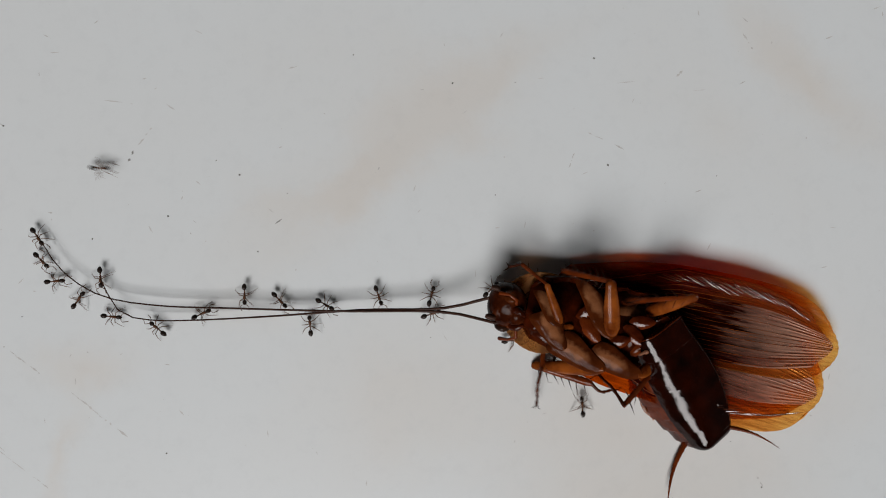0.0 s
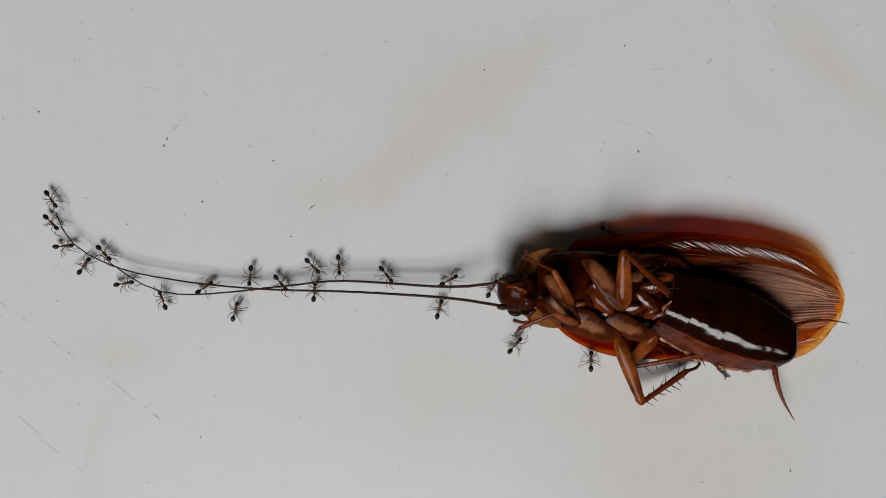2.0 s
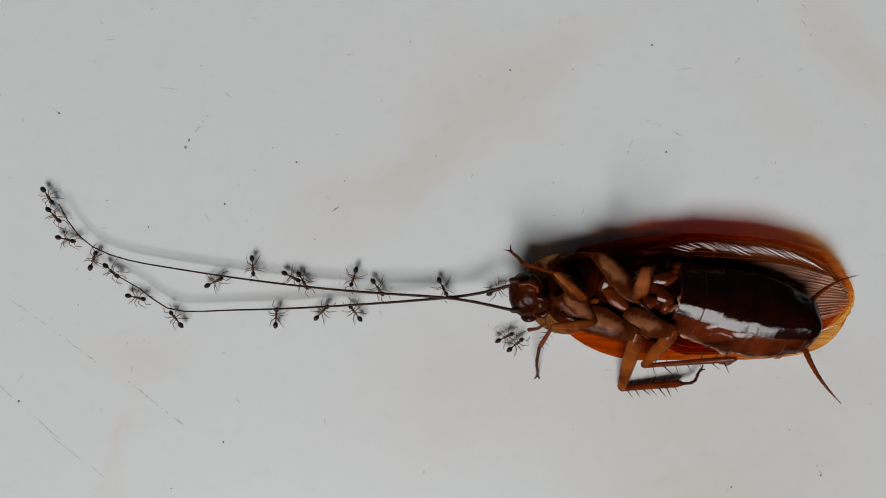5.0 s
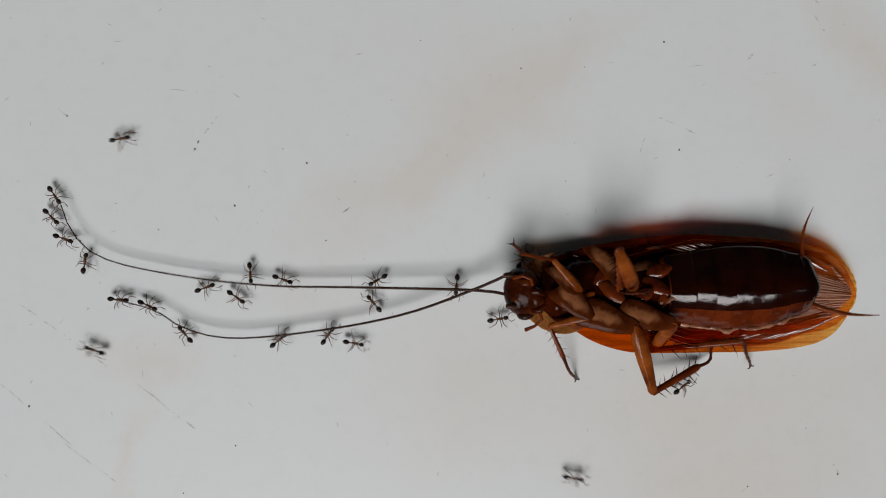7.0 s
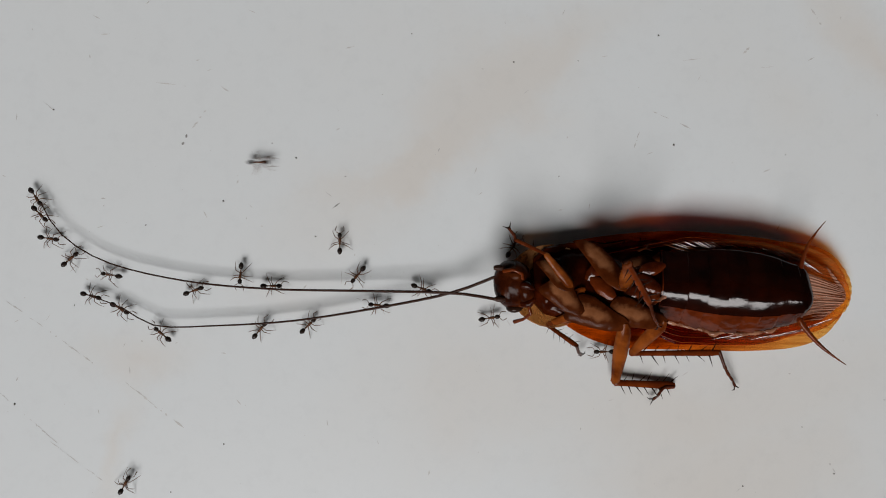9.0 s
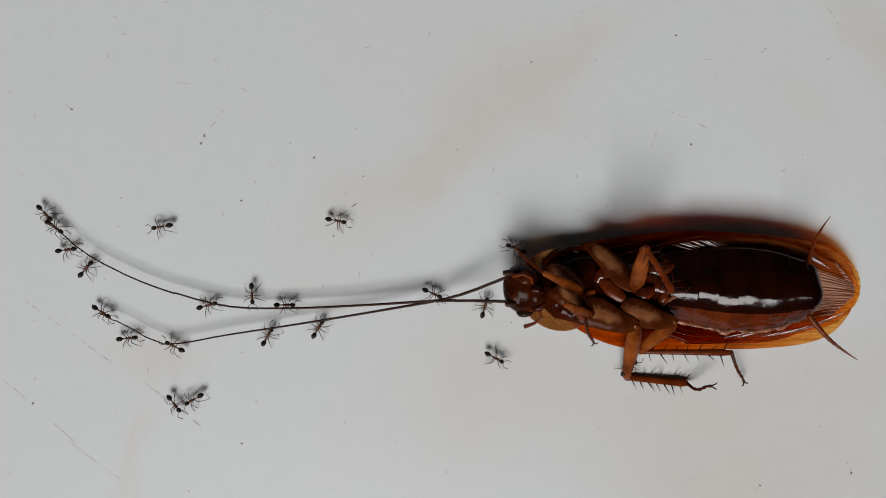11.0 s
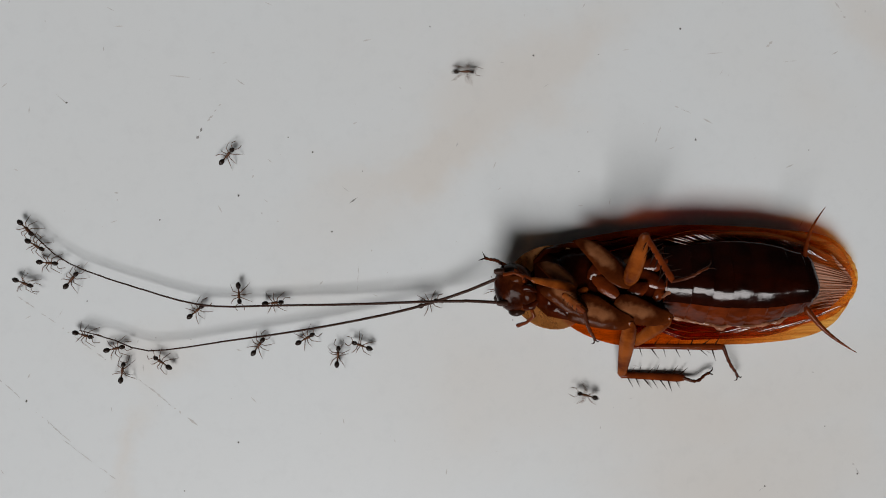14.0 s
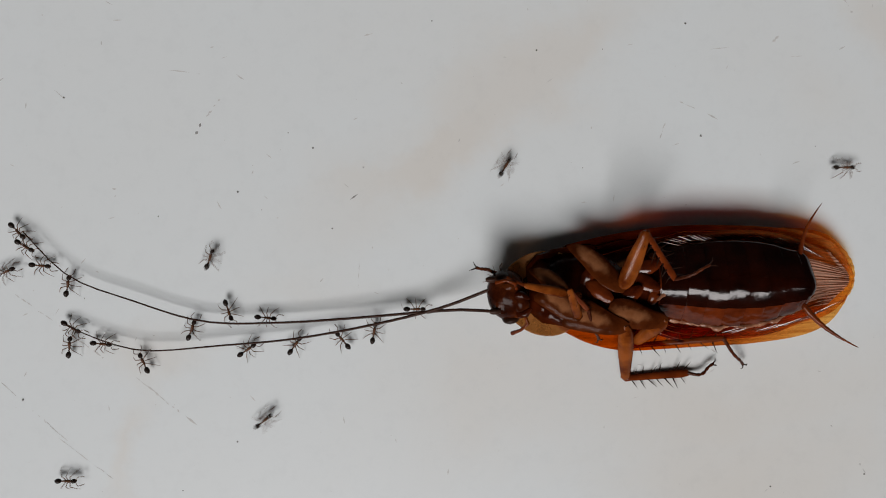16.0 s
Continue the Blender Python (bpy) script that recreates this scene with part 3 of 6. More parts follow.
def make_pronotum():
    """The neck shield under the head: dark disc and pale amber rim, hollow upwards."""
    bm = bmesh.new()
    n = 40

    def ring(k, z):
        return [(4.9 * k * math.cos(a) * (1.05 if math.cos(a) < 0 else 0.9), 5.1 * k * math.sin(a) * (0.78 if math.sin(a) > 0 else 1.0), z) for a in [2 * math.pi * i / n for i in range(n)]]

    loft(bm, [ring(0.55, 0.4), ring(0.95, 1.25), ring(1.0, 1.55), ring(0.985, 1.75), ring(0.93, 1.6), ring(0.53, 0.75)])
    rim = part("neck_shield", bm, RIM, cockroach, "pale amber rim of the neck shield")
    bm = bmesh.new()
    loft(bm, [ring(0.05, 0.0), ring(0.4, 0.1), ring(0.55, 0.38), ring(0.53, 0.78), ring(0.4, 0.6), ring(0.05, 0.5)])
    part("disc", bm, THORAX, rim)
    rim.matrix_basis = pose(-17.4 * MM, -1.0 * MM, 1.0 * MM, -11, 7, 0)
    return rim


def make_head():
    """Rounded head seen from below: brow, eyes, upper lip, jaws and feelers of the mouth."""
    bm = bmesh.new()
    blob(bm, (0, 0, 0), (2.15, 2.75, 1.9), n=20, m=13, power=0.85)
    head = part("head", bm, HEAD, cockroach)
    for y, x in ((2.35, -0.3), (-2.4, -0.1)):
        bm = bmesh.new()
        blob(bm, (x, y, 0.45), (0.95, 0.55, 1.0))
        part("eye", bm, DARK, head, "black compound eye")
    bm = bmesh.new()
    blob(bm, (1.3, -0.6, 1.15), (0.9, 1.2, 0.7))
    part("upper_lip", bm, HEAD, head)
    for x, y, z, r in ((0.4, 1.4, 1.25, (0.9, 0.6, 0.4)), (0.9, -1.7, 0.95, (0.9, 0.6, 0.45)), (-0.6, -0.4, 1.65, (0.7, 1.0, 0.2))):
        bm = bmesh.new()
        blob(bm, (x, y, z), r)
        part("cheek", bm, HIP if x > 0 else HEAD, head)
    for y in (-1.7, 0.5):
        bm = bmesh.new()
        tube(bm, [(0.9, y, 1.2), (1.7, y * 0.9, 1.6), (2.3, y * 0.5 - 0.3, 1.5)], [0.5, 0.45, 0.15], 8)
        part("jaw", bm, THORAX, head)
    for y, pts in ((1, [(1.2, 1.2, 1.4), (1.2, 2.0, 1.9), (0.4, 2.5, 2.0), (-0.7, 2.3, 1.7)]),
                   (-1, [(1.4, -1.4, 1.4), (1.7, -2.6, 1.9), (0.8, -3.5, 1.3), (-0.3, -4.2, 0.4)])):
        bm = bmesh.new()
        tube(bm, pts, [0.2, 0.2, 0.17, 0.24], 8)
        part("mouth_feeler", bm, SHIN, head)
    head.matrix_basis = pose(-21.6 * MM, -1.05 * MM, 3.7 * MM, 14, -12, 6)
    return head


TAIL_FEELERS = []


def make_abdomen():
    """Ringed belly, hinged behind the last legs, with two tail feelers."""
    prof = lambda u: (4.3 + 0.8 * math.sin(math.pi * min(1, u * 1.35))) * (1 - 0.5 * max(0, u - 0.55) ** 2 / 0.2) 
    bm = bmesh.new()
    loft(bm, [superring(x, prof(max(0, x / 16)) * k, 0.9 * k, 0, 24) for x, k in ((-2, 0.5), (0, 0.7), (4, 0.8), (8, 0.8), (11, 0.75), (13, 0.55))])
    abdomen = part("abdomen", bm, ABDOMEN, cockroach)
    blunt = lambda k: math.sqrt(max(0.02, 1 - (max(0.0, k - 0.3) / 0.78) ** 2.2))
    lean_rng = random.Random(8)
    edges = [-1.4, 1.15, 3.2, 5.2, 7.15, 9.05, 10.85, 12.6, 14.3]
    for i, (a, b) in enumerate(zip(edges, edges[1:])):
        bm = bmesh.new()
        rings = []
        for k, grow in ((0.0, 0.985), (0.08, 0.992), (0.5, 1.0), (0.7, 1.0), (0.82, 1.0), (0.95, 1.003), (1.03, 1.002), (1.05, 0.985)):
            x = a + (b - a) * k
            w = prof(max(0, x / 16)) * grow
            if i == 7:
                w, grow = w * blunt(k), grow * blunt(k)
            h = 2.2 * grow * (1 - 0.25 * max(0, x / 16) ** 3)
            rings.append(roof_ring(x, w, h, 0.25 * k - 0.03))
        loft(bm, rings)
        part("abdomen_ring", bm, ABDOMEN, abdomen)
        # plates over keel and far side only, coloured as dark as that side's shade
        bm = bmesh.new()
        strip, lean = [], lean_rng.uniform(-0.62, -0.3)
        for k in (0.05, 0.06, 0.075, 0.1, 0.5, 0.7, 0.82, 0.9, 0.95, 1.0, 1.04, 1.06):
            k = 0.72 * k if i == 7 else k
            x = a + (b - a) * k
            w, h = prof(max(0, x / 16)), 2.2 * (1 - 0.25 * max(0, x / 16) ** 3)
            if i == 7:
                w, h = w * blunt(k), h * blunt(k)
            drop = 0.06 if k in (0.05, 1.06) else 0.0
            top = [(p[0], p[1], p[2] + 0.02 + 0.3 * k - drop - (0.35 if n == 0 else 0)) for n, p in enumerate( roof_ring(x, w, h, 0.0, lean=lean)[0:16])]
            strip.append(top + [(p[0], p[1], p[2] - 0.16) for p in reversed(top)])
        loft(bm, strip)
        part("shaded_belly_plate", bm, SHADED_BELLY, abdomen, "glossy belly plate, near-black with the far side's shade painted in")
    bm = bmesh.new()
    rr = random.Random(5)
    xs = [0.2 + 0.15 * i for i in range(84)]
    wav = [noise.noise(Vector((0.9 * x, 3.1, 0))) for x in xs]
    tube(bm, [(x, -prof(x / 16) + 0.05 + 0.3 * noise.noise(Vector((0.7 * x, 8.0, 0))), 0.2 + 0.25 * a) for x, a in zip(xs, wav)],
         [0.14 + 0.3 * max(0.0, a) + 0.1 * rr.random() for a in wav], 10, 0.6)
    part("side_fold", bm, FOLD, abdomen, "shiny crumpled skin along the belly's edge")
    for side, long in ((1, 5.8), (-1, 7.4)):
        bm = bmesh.new()
        path = [(long * k / 24, side * 0.5 * math.sin(k / 24 * 3.1), 0.12 * long * k / 24) for k in range(25)]
        tube(bm, path, [(0.40 if k % 2 else 0.32) * (0.7 if side > 0 else 1) * (1 - (k / 24) ** 1.3 * 0.9) for k in range(25)], 8)
        TAIL_FEELERS.append(part("tail_feeler", bm, SHIN, abdomen, "banded brown tail feeler"))
    return abdomen


thorax, neck_shield, head, abdomen = make_thorax(), make_pronotum(), make_head(), make_abdomen()
make_breast_plates()


# root poses over time: seconds, x, y, z in mm, roll, pitch, yaw in degrees
BODY_ROWS = [
    (0, 37.72, -6.93, 0.36, 12, 0, -14),
    (0.2, 37.07, -7.22, 0.36, 12, 0, -14),
    (0.5, 37.21, -4.75, 0.48, 16, 0, -8),
    (0.7, 36.44, -7.05, 0.36, 12, 0, -12),
    (1, 36.21, -7.48, 0.42, 14, 0, -12),
    (1.2, 35.95, -5.34, 0.54, 18, 0, -8),
    (1.5, 35.81, -3.19, 0.72, 24, 0, -5),
    (2.5, 35.11, -2.54, 0.75, 25, 0, -3),
    (3.5, 34.87, -2.22, 0.75, 25, 0, -1.5),
    (4.2, 34.38, -1.64, 0.75, 25, 0, -2),
    (4.5, 34.1, -1.85, 0.6, 20, 0, -1.3),
    (4.9, 33.7, -2.1, 0.36, 12, 0, -0.4),
    (5.3, 33.25, -2.4, 0.12, 4, 0, 0.7),
    (5.7, 32.8, -2.7, 0.12, -4, 0, 1.8),
    (6.0, 32.5, -2.95, 0.33, -11, 0, 2.8),
    (6.3, 32.16, -3.16, 0.54, -18, 0, 4),
    (6.5, 31.6, -0.87, 0.75, -25, 0, 12),
    (7, 31.54, -2.08, 0, 0, 0, 1),
    (8, 31.64, -2.31, 0.09, 3, 0, -1),
    (9.2, 31.28, -2.04, 0.15, 5, 0, -1),
    (11.5, 30.22, -2, 0.12, 4, 0, 1),
    (12.5, 30.03, -2.05, 0.12, 4, 0, 1),
    (13.5, 29.52, -1.6, 0.12, 4, 0, 2),
    (14.5, 29.1, -1.89, 0.12, 4, 0, 2),
    (16, 28.19, -2.01, 0.12, 4, 0, 4),
]


def row_pose(r):
    return pose(r[1] * MM, r[2] * MM, r[3] * MM, *r[4:7])


BODY = {r[0]: row_pose(r) for r in BODY_ROWS}


def body_at(t):
    """The body's pose, between its rows too."""
    ts = sorted(BODY)
    if t in BODY:
        return BODY[t]
    i = max(k for k, v in enumerate(ts) if v <= t)
    k = (t - ts[i]) / (ts[i + 1] - ts[i])
    return BODY[ts[i]].lerp(BODY[ts[i + 1]], k)


# ---- legs: each is a coxa that carries thigh, shin and foot ----
def limb_pose(a, b, up=Vector((0, 0, 1))):
    x = (b - a).normalized()
    y = up.cross(x)
    y = y.normalized() if y.length > 1e-4 else Vector((0, 1, 0))
    z = x.cross(y)
    m = Matrix((x, y, z)).transposed().to_4x4()
    m.translation = a
    return m


def make_spine():
    bm = bmesh.new()
    tube(bm, [(0, 0, 0), (0.28, 0.5, 0.06), (0.62, 1.08, 0.1)], [0.085, 0.055, 0.012], 5)
    return bm


class Leg:
    """Joints are given in the room, in mm, time by time; the pieces keep their lengths."""

    def __init__(self, name, t, joints, lengths, thigh_w, shin_w, coxa_w, bend=0.15, lean=0.0, flare=True, spines=7):
        inv = BODY[t].inverted()
        js = [inv @ (Vector(j) * MM) for j in joints]
        self.lengths = [(js[1] - js[0]).length] + [v * MM for v in lengths]
        bm = bmesh.new()
        L = self.lengths[0] / MM
        outline = (-0.34, -0.27, -0.12, 0.1, 0.4, 0.7, 0.92, 1.06)
        widths = (0.85, 1.12, 1.22, 1.18, 1.0, 0.78, 0.58, 0.28) if flare else (0.4, 0.58, 0.74, 0.92, 1.06, 1.02, 0.8, 0.4)
        r3 = random.Random(len(name) + int(100 * coxa_w))
        loft(bm, [[(L * k + 0.2 * cy * (1 - k), coxa_w * w * cy + 0.12 * math.sin(5 * k + coxa_w), coxa_w * w * cz * r3.uniform(0.85, 1.1) + 0.12 * w) for cy, cz in
                   ((1, 0), (0.96, 0.08), (0.72, 0.13), (0.4, 0.15), (0.1, 0.2), (-0.2, 0.17), (-0.5, 0.12), (-0.93, 0.08), (-1, 0), (-0.7, -0.2), (0, -0.25), (0.7, -0.18))]
                  for k, w in zip(outline, widths)])
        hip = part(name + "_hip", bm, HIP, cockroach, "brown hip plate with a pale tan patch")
        hip.matrix_basis = limb_pose(js[0], js[1], Vector((0, math.sin(radians(lean)), math.cos(radians(lean)))))
        self.hip = js[1]
        L = self.lengths[1] / MM
        bm = bmesh.new()
        loft(bm, [[(L * k, thigh_w * w * cy, thigh_w * w * cz) for cy, cz in
                   ((1, 0), (0.93, 0.22), (0.72, 0.42), (0.4, 0.53), (0.15, 0.57), (-0.1, 0.57), (-0.45, 0.52), (-0.82, 0.33), (-1, 0), (-0.7, -0.45), (0, -0.55), (0.7, -0.45))]
                  for k, w in ((-0.03, 0.3), (0.04, 0.66), (0.12, 0.92), (0.3, 1.0), (0.5, 0.95), (0.75, 0.76), (0.9, 0.62), (0.96, 0.66), (1.02, 0.35))])
        thigh = part(name + "_thigh", bm, LEG, cockroach)
        L = self.lengths[2] / MM
        bm = bmesh.new()
        tube(bm, [(L * k, 0, 0) for k in (-0.03, 0.0, 0.1, 0.5, 0.9, 1.01)], [shin_w * k for k in (0.5, 0.95, 0.85, 0.95, 1.1, 0.8)], 10, 0.5)
        shin = part(name + "_shin", bm, SHIN, cockroach, "reddish-brown spiny shin")
        r2 = random.Random(len(name))
        first = None
        for k in range(spines):
            for s in (-1, 1):
                x = L * (0.1 + 0.91 / spines * k) + (0.3 if s > 0 else 0)
                if first is None:
                    first = part("spine", make_spine(), DARK, shin)
                    spine = first
                else:
                    spine = new("spine", first.data)
                    spine.parent = shin
                size = r2.uniform(0.6, 1.1) * (1 if spines > 5 else 0.6)
                spine.matrix_basis = pose(x * MM, s * shin_w * 0.7 * MM, 0.05 * MM, r2.uniform(-12, 25) * s, 0, r2.uniform(-25, 20)) @ Matrix.Diagonal((size, s * size, size, 1))
        L = self.lengths[3] / MM
        bm = bmesh.new()
        xs = [-0.02, 0.3, 0.4, 0.44, 0.55, 0.6, 0.64, 0.72, 0.76, 0.8, 0.95, 1.0]
        rs = [0.22, 0.17, 0.21, 0.14, 0.19, 0.2, 0.13, 0.18, 0.19, 0.12, 0.18, 0.14]
        curl = lambda k: L * bend * (-0.22 * math.sin(math.pi * min(1.0, k * 1.25)) + 0.5 * max(0.0, k - 0.55))
        tube(bm, [(L * k, curl(k), 0.3 * math.sin(3 * k)) for k in xs], rs, 8)
        foot = part(name + "_foot", bm, FOOT, cockroach, "dark brown jointed foot")
        for s in (-1, 1):
            bm = bmesh.new()
            tube(bm, [(L * 0.97, curl(0.97), 0.1), (L + 0.35, curl(1.05) + s * 0.25, 0.05), (L + 0.5, curl(1.1) + s * 0.5, -0.2)], [0.1, 0.07, 0.015], 5)
            part("claw", bm, DARK, foot)
        self.rows = []
        self.pieces = (thigh, shin, foot)

    def at(self, t, *joints):
        """Set knee, ankle and toe for a time."""
        self.rows.append((t, [Vector(j) for j in joints]))

    def bones(self, t, joints):
        """Poses of thigh, shin and foot that reach the joints and stay linked."""
        body = body_at(t)
        inv = body.inverted()
        p, ms = body @ self.hip, []
        for j, L in zip(joints, self.lengths[1:]):
            d = j * MM - p
            flat = Vector((d.x, d.y, 0))
            if flat.length < L:
                rise = math.sqrt(L * L - flat.length ** 2) * (1 if d.z > 0 else -1)
                rise = min(max(rise, -2.4 * max(abs(d.z), MM)), 2.4 * max(abs(d.z), MM))
                d = flat + Vector((0, 0, rise))
            d = d.normalized() * L
            if d.z < 0.24 * MM - p.z:
                d.z = max(0.24 * MM - p.z, -0.97 * L)
                flat = Vector((d.x, d.y, 0)).normalized() * math.sqrt(L * L - d.z * d.z)
                d = Vector((flat.x, flat.y, d.z))
            ms.append(limb_pose(inv @ p, inv @ (p + d)))
            p = p + d
        return ms

    def key(self):
        rows = sorted(self.rows, key=lambda r: r[0])
        if rows[0][0] > 0:
            rows.insert(0, (0.0, rows[0][1]))
        if rows[-1][0] < 16:
            rows.append((16.0, rows[-1][1]))
        laid = []
        for (t0, a), (t1, b) in zip(rows, rows[1:]):
            steps = max(1, round((t1 - t0) / 0.125))
            for n in range(steps):
                k = n / steps
                laid.append((t0 + (t1 - t0) * k, self.bones(t0 + (t1 - t0) * k, [p.lerp(q, k) for p, q in zip(a, b)])))
        laid.append((rows[-1][0], self.bones(*rows[-1])))
        for i, ob in enumerate(self.pieces):
            ob.matrix_basis = laid[0][1][i]
            walk(ob, [(t, ms[i]) for t, ms in laid])


near_mid = Leg("middle_leg", 12.5, [(15.75, -6.1, 5.0), (20.1, -7.45, 5.4), (19.6, -12.89, 4.5), (26.85, -13.61, 3), (30.13, -13.82, 2)], (8.2, 6.8, 2.8), 0.85, 0.43, 1.4, 0.6)
near_hind = Leg("hind_leg", 12.5, [(19.8, -6.1, 5.0), (24.2, -7.0, 5.2), (21.56, -10.36, 3.6), (31.53, -10.45, 3), (33.64, -15.24, 0.6)], (6.0, 9.6, 4.6), 0.8, 0.34, 1.3)
near_fore = Leg("front_leg", 12.5, [(12.8, -3.97, 5.0), (15.4, -6.28, 5.4), (12.91, -8.31, 4.5), (15.64, -8.8, 3), (16.61, -9.8, 1.5)], (4.6, 4.2, 4.4), 0.5, 0.25, 1.25, spines=5)
far_mid = Leg("middle_leg", 12.5, [(16.37, 0.06, 5), (19.85, -3.4, 6.0), (19.53, 1.67, 11), (23.15, -2.87, 8.5), (26.03, -1.54, 7.5)], (6.4, 6.4, 3.6), 0.9, 0.33, 1.1, lean=14, flare=False)
far_hind = Leg("hind_leg", 12.5, [(20.16, -1.77, 3.2), (23.58, -0.55, 3), (29.79, -1.64, 8), (23.35, -0.52, 7), (21.22, 0.06, 6.5)], (6.6, 8.0, 4.0), 0.8, 0.3, 1.0, lean=35, flare=False)
far_fore = Leg("front_leg", 12.5, [(11.89, -1.71, 5.0), (14.24, -3.7, 6.0), (10.38, -1.66, 7.2), (7.01, -0.81, 6.5), (5.68, 0.29, 6.5)], (4.6, 4.2, 3.0), 0.5, 0.2, 0.95, lean=25, flare=False, spines=3)
LEGS = (near_mid, near_hind, near_fore, far_mid, far_hind, far_fore)


# ---- the two long feelers: a scape on the head and a chain of thin rods ----
class Feeler:
    def __init__(self, base, length, count):
        bm = bmesh.new()
        tube(bm, [(0, 0, 0), (-0.35, 0, 0.05), (-0.8, 0, 0.1), (-1.1, 0, 0.1)], [0.3, 0.36, 0.33, 0.2], 9)
        self.scape = part("feeler", bm, ANTENNA, cockroach, "long thin brown whip-like feeler")
        self.scape.matrix_basis = pose(base[0] * MM, base[1] * MM, base[2] * MM)
        self.step, self.count, self.rows, self.rods = length / count, count, [], []
        for k in range(count):
            r0, r1 = 0.18 * (1 - 0.68 * k / count), 0.18 * (1 - 0.68 * (k + 1) / count)
            bm = bmesh.new()
            xs = [i / 12 for i in range(13)]
            tube(bm, [(self.step * x * 1.02, 0, 0) for x in xs],
                 [(r0 + (r1 - r0) * x) * (1.08 if i % 2 else 0.94) for i, x in enumerate(xs)], 7)
            self.rods.append(part("feeler_rod", bm, ANTENNA, self.scape))

    def at(self, t, *pts):
        """Points in the room on the feeler's line at a time, from the head outwards, in mm."""
        self.rows.append((t, [Vector(p) for p in pts]))

    def lay(self, t, pts):
        """Lay the chain of rods along a smooth line through the points."""
        P = [2 * pts[0] - pts[1]] + pts + [2 * pts[-1] - pts[-2]]
        line = []
        for a, b, c, d in zip(P, P[1:], P[2:], P[3:]):
            for k in range(16):
                s = k / 16
                line.append(0.5 * (2 * b + (c - a) * s + (2 * a - 5 * b + 4 * c - d) * s * s + (3 * b - a - 3 * c + d) * s ** 3))
        line.append(P[-2])
        line.append(line[-1] + (line[-1] - line[-2]).normalized() * 40)
        inv = (body_at(t) @ self.scape.matrix_basis).inverted()
        p, i, ms = line[0], 0, []
        for rod in self.rods:
            while i < len(line) - 2 and (line[i + 1] - p).length < self.step:
                i += 1
            lo, hi = 0.0, 1.0
            for _ in range(18):
                mid = (lo + hi) / 2
                if (line[i].lerp(line[i + 1], mid) - p).length < self.step:
                    lo = mid
                else:
                    hi = mid
            q = line[i].lerp(line[i + 1], lo)
            ms.append(inv @ limb_pose(p * MM, q * MM))
            p = q
        return ms

    def key(self):
        rows = sorted(self.rows, key=lambda r: r[0])
        times = sorted(set([r[0] for r in rows]) | set(BODY))
        laid = []
        for t in times:
            i = max(k for k, r in enumerate(rows) if r[0] <= t)
            j = min(i + 1, len(rows) - 1)
            k = (t - rows[i][0]) / (rows[j][0] - rows[i][0]) if j > i else 0
            laid.append((t, self.lay(t, [a.lerp(b, k) for a, b in zip(rows[i][1], rows[j][1])])))
        for i, rod in enumerate(self.rods):
            rod.matrix_basis = laid[0][1][i]
            walk(rod, [(t, ms[i]) for t, ms in laid])


upper_feeler = Feeler((-22.6, -2.4, 5.0), 54.5, 26)
lower_feeler = Feeler((-22.8, 0.9, 5.0), 47.5, 24)


# ---- ants ----
def make_ant():
    """A small slender ant, head towards +x, feet on the ground at z = 0; mm."""
    ant = new("ant")
    bm = bmesh.new()
    tube(bm, [(-0.18, 0, 0.7), (-0.05, 0, 0.78), (0.12, 0, 0.76), (0.3, 0, 0.8), (0.48, 0, 0.84), (0.62, 0, 0.8), (0.72, 0, 0.78)], [0.07, 0.12, 0.12, 0.15, 0.17, 0.12, 0.06], 10)
    part("thorax", bm, ANT_BROWN, ant)
    bm = bmesh.new()
    tube(bm, [(-0.17, 0, 0.7), (-0.26, 0, 0.78), (-0.32, 0, 0.8), (-0.4, 0, 0.72), (-0.48, 0, 0.72)], [0.05, 0.07, 0.1, 0.06, 0.08], 8)
    part("waist", bm, ANT_BROWN, ant)
    bm = bmesh.new()
    tube(bm, [(-0.42, 0, 0.73), (-0.52, 0, 0.76), (-0.7, 0, 0.8), (-0.9, 0, 0.78), (-1.08, 0, 0.72), (-1.2, 0, 0.67)], [0.07, 0.2, 0.28, 0.27, 0.17, 0.04], 12, 0.95)
    part("rear_body", bm, ANT_DARK, ant, "shiny black rear body")
    bm = bmesh.new()
    tube(bm, [(0.68, 0, 0.78), (0.75, 0, 0.8), (0.88, 0, 0.82), (1.05, 0, 0.78), (1.2, 0, 0.72), (1.27, 0, 0.7)], [0.08, 0.19, 0.25, 0.24, 0.15, 0.06], 12, 0.85)
    head = part("head", bm, ANT_DARK, ant, "dark round head")
    for s in (-1, 1):
        bm = bmesh.new()
        tube(bm, [(1.15, s * 0.08, 0.8), (1.35, s * 0.36, 0.95), (1.5, s * 0.5, 0.92), (1.9, s * 0.42, 0.6), (2.0, s * 0.38, 0.54)], [0.035, 0.035, 0.035, 0.045, 0.02], 6)
        part("feeler", bm, ANT_LEG, head)
    for x, fwd in ((0.5, 0.62), (0.25, -0.1), (0.02, -0.75)):
        for s in (-1, 1):
            bm = bmesh.new()
            tube(bm, [(0, 0, 0), (0.3 * fwd, s * 0.44, 0.34), (0.85 * fwd, s * 0.82, -0.2), (1.25 * fwd, s * 1.05, -0.67)], [0.045, 0.046, 0.032, 0.013], 6)
            leg = part("leg", bm, ANT_LEG, ant)
            leg.matrix_basis = pose(x * MM, s * 0.1 * MM, 0.7 * MM)
    return tagged(ant, "small slender dark brown ant on the tile", "ant", "ants round the cockroach")


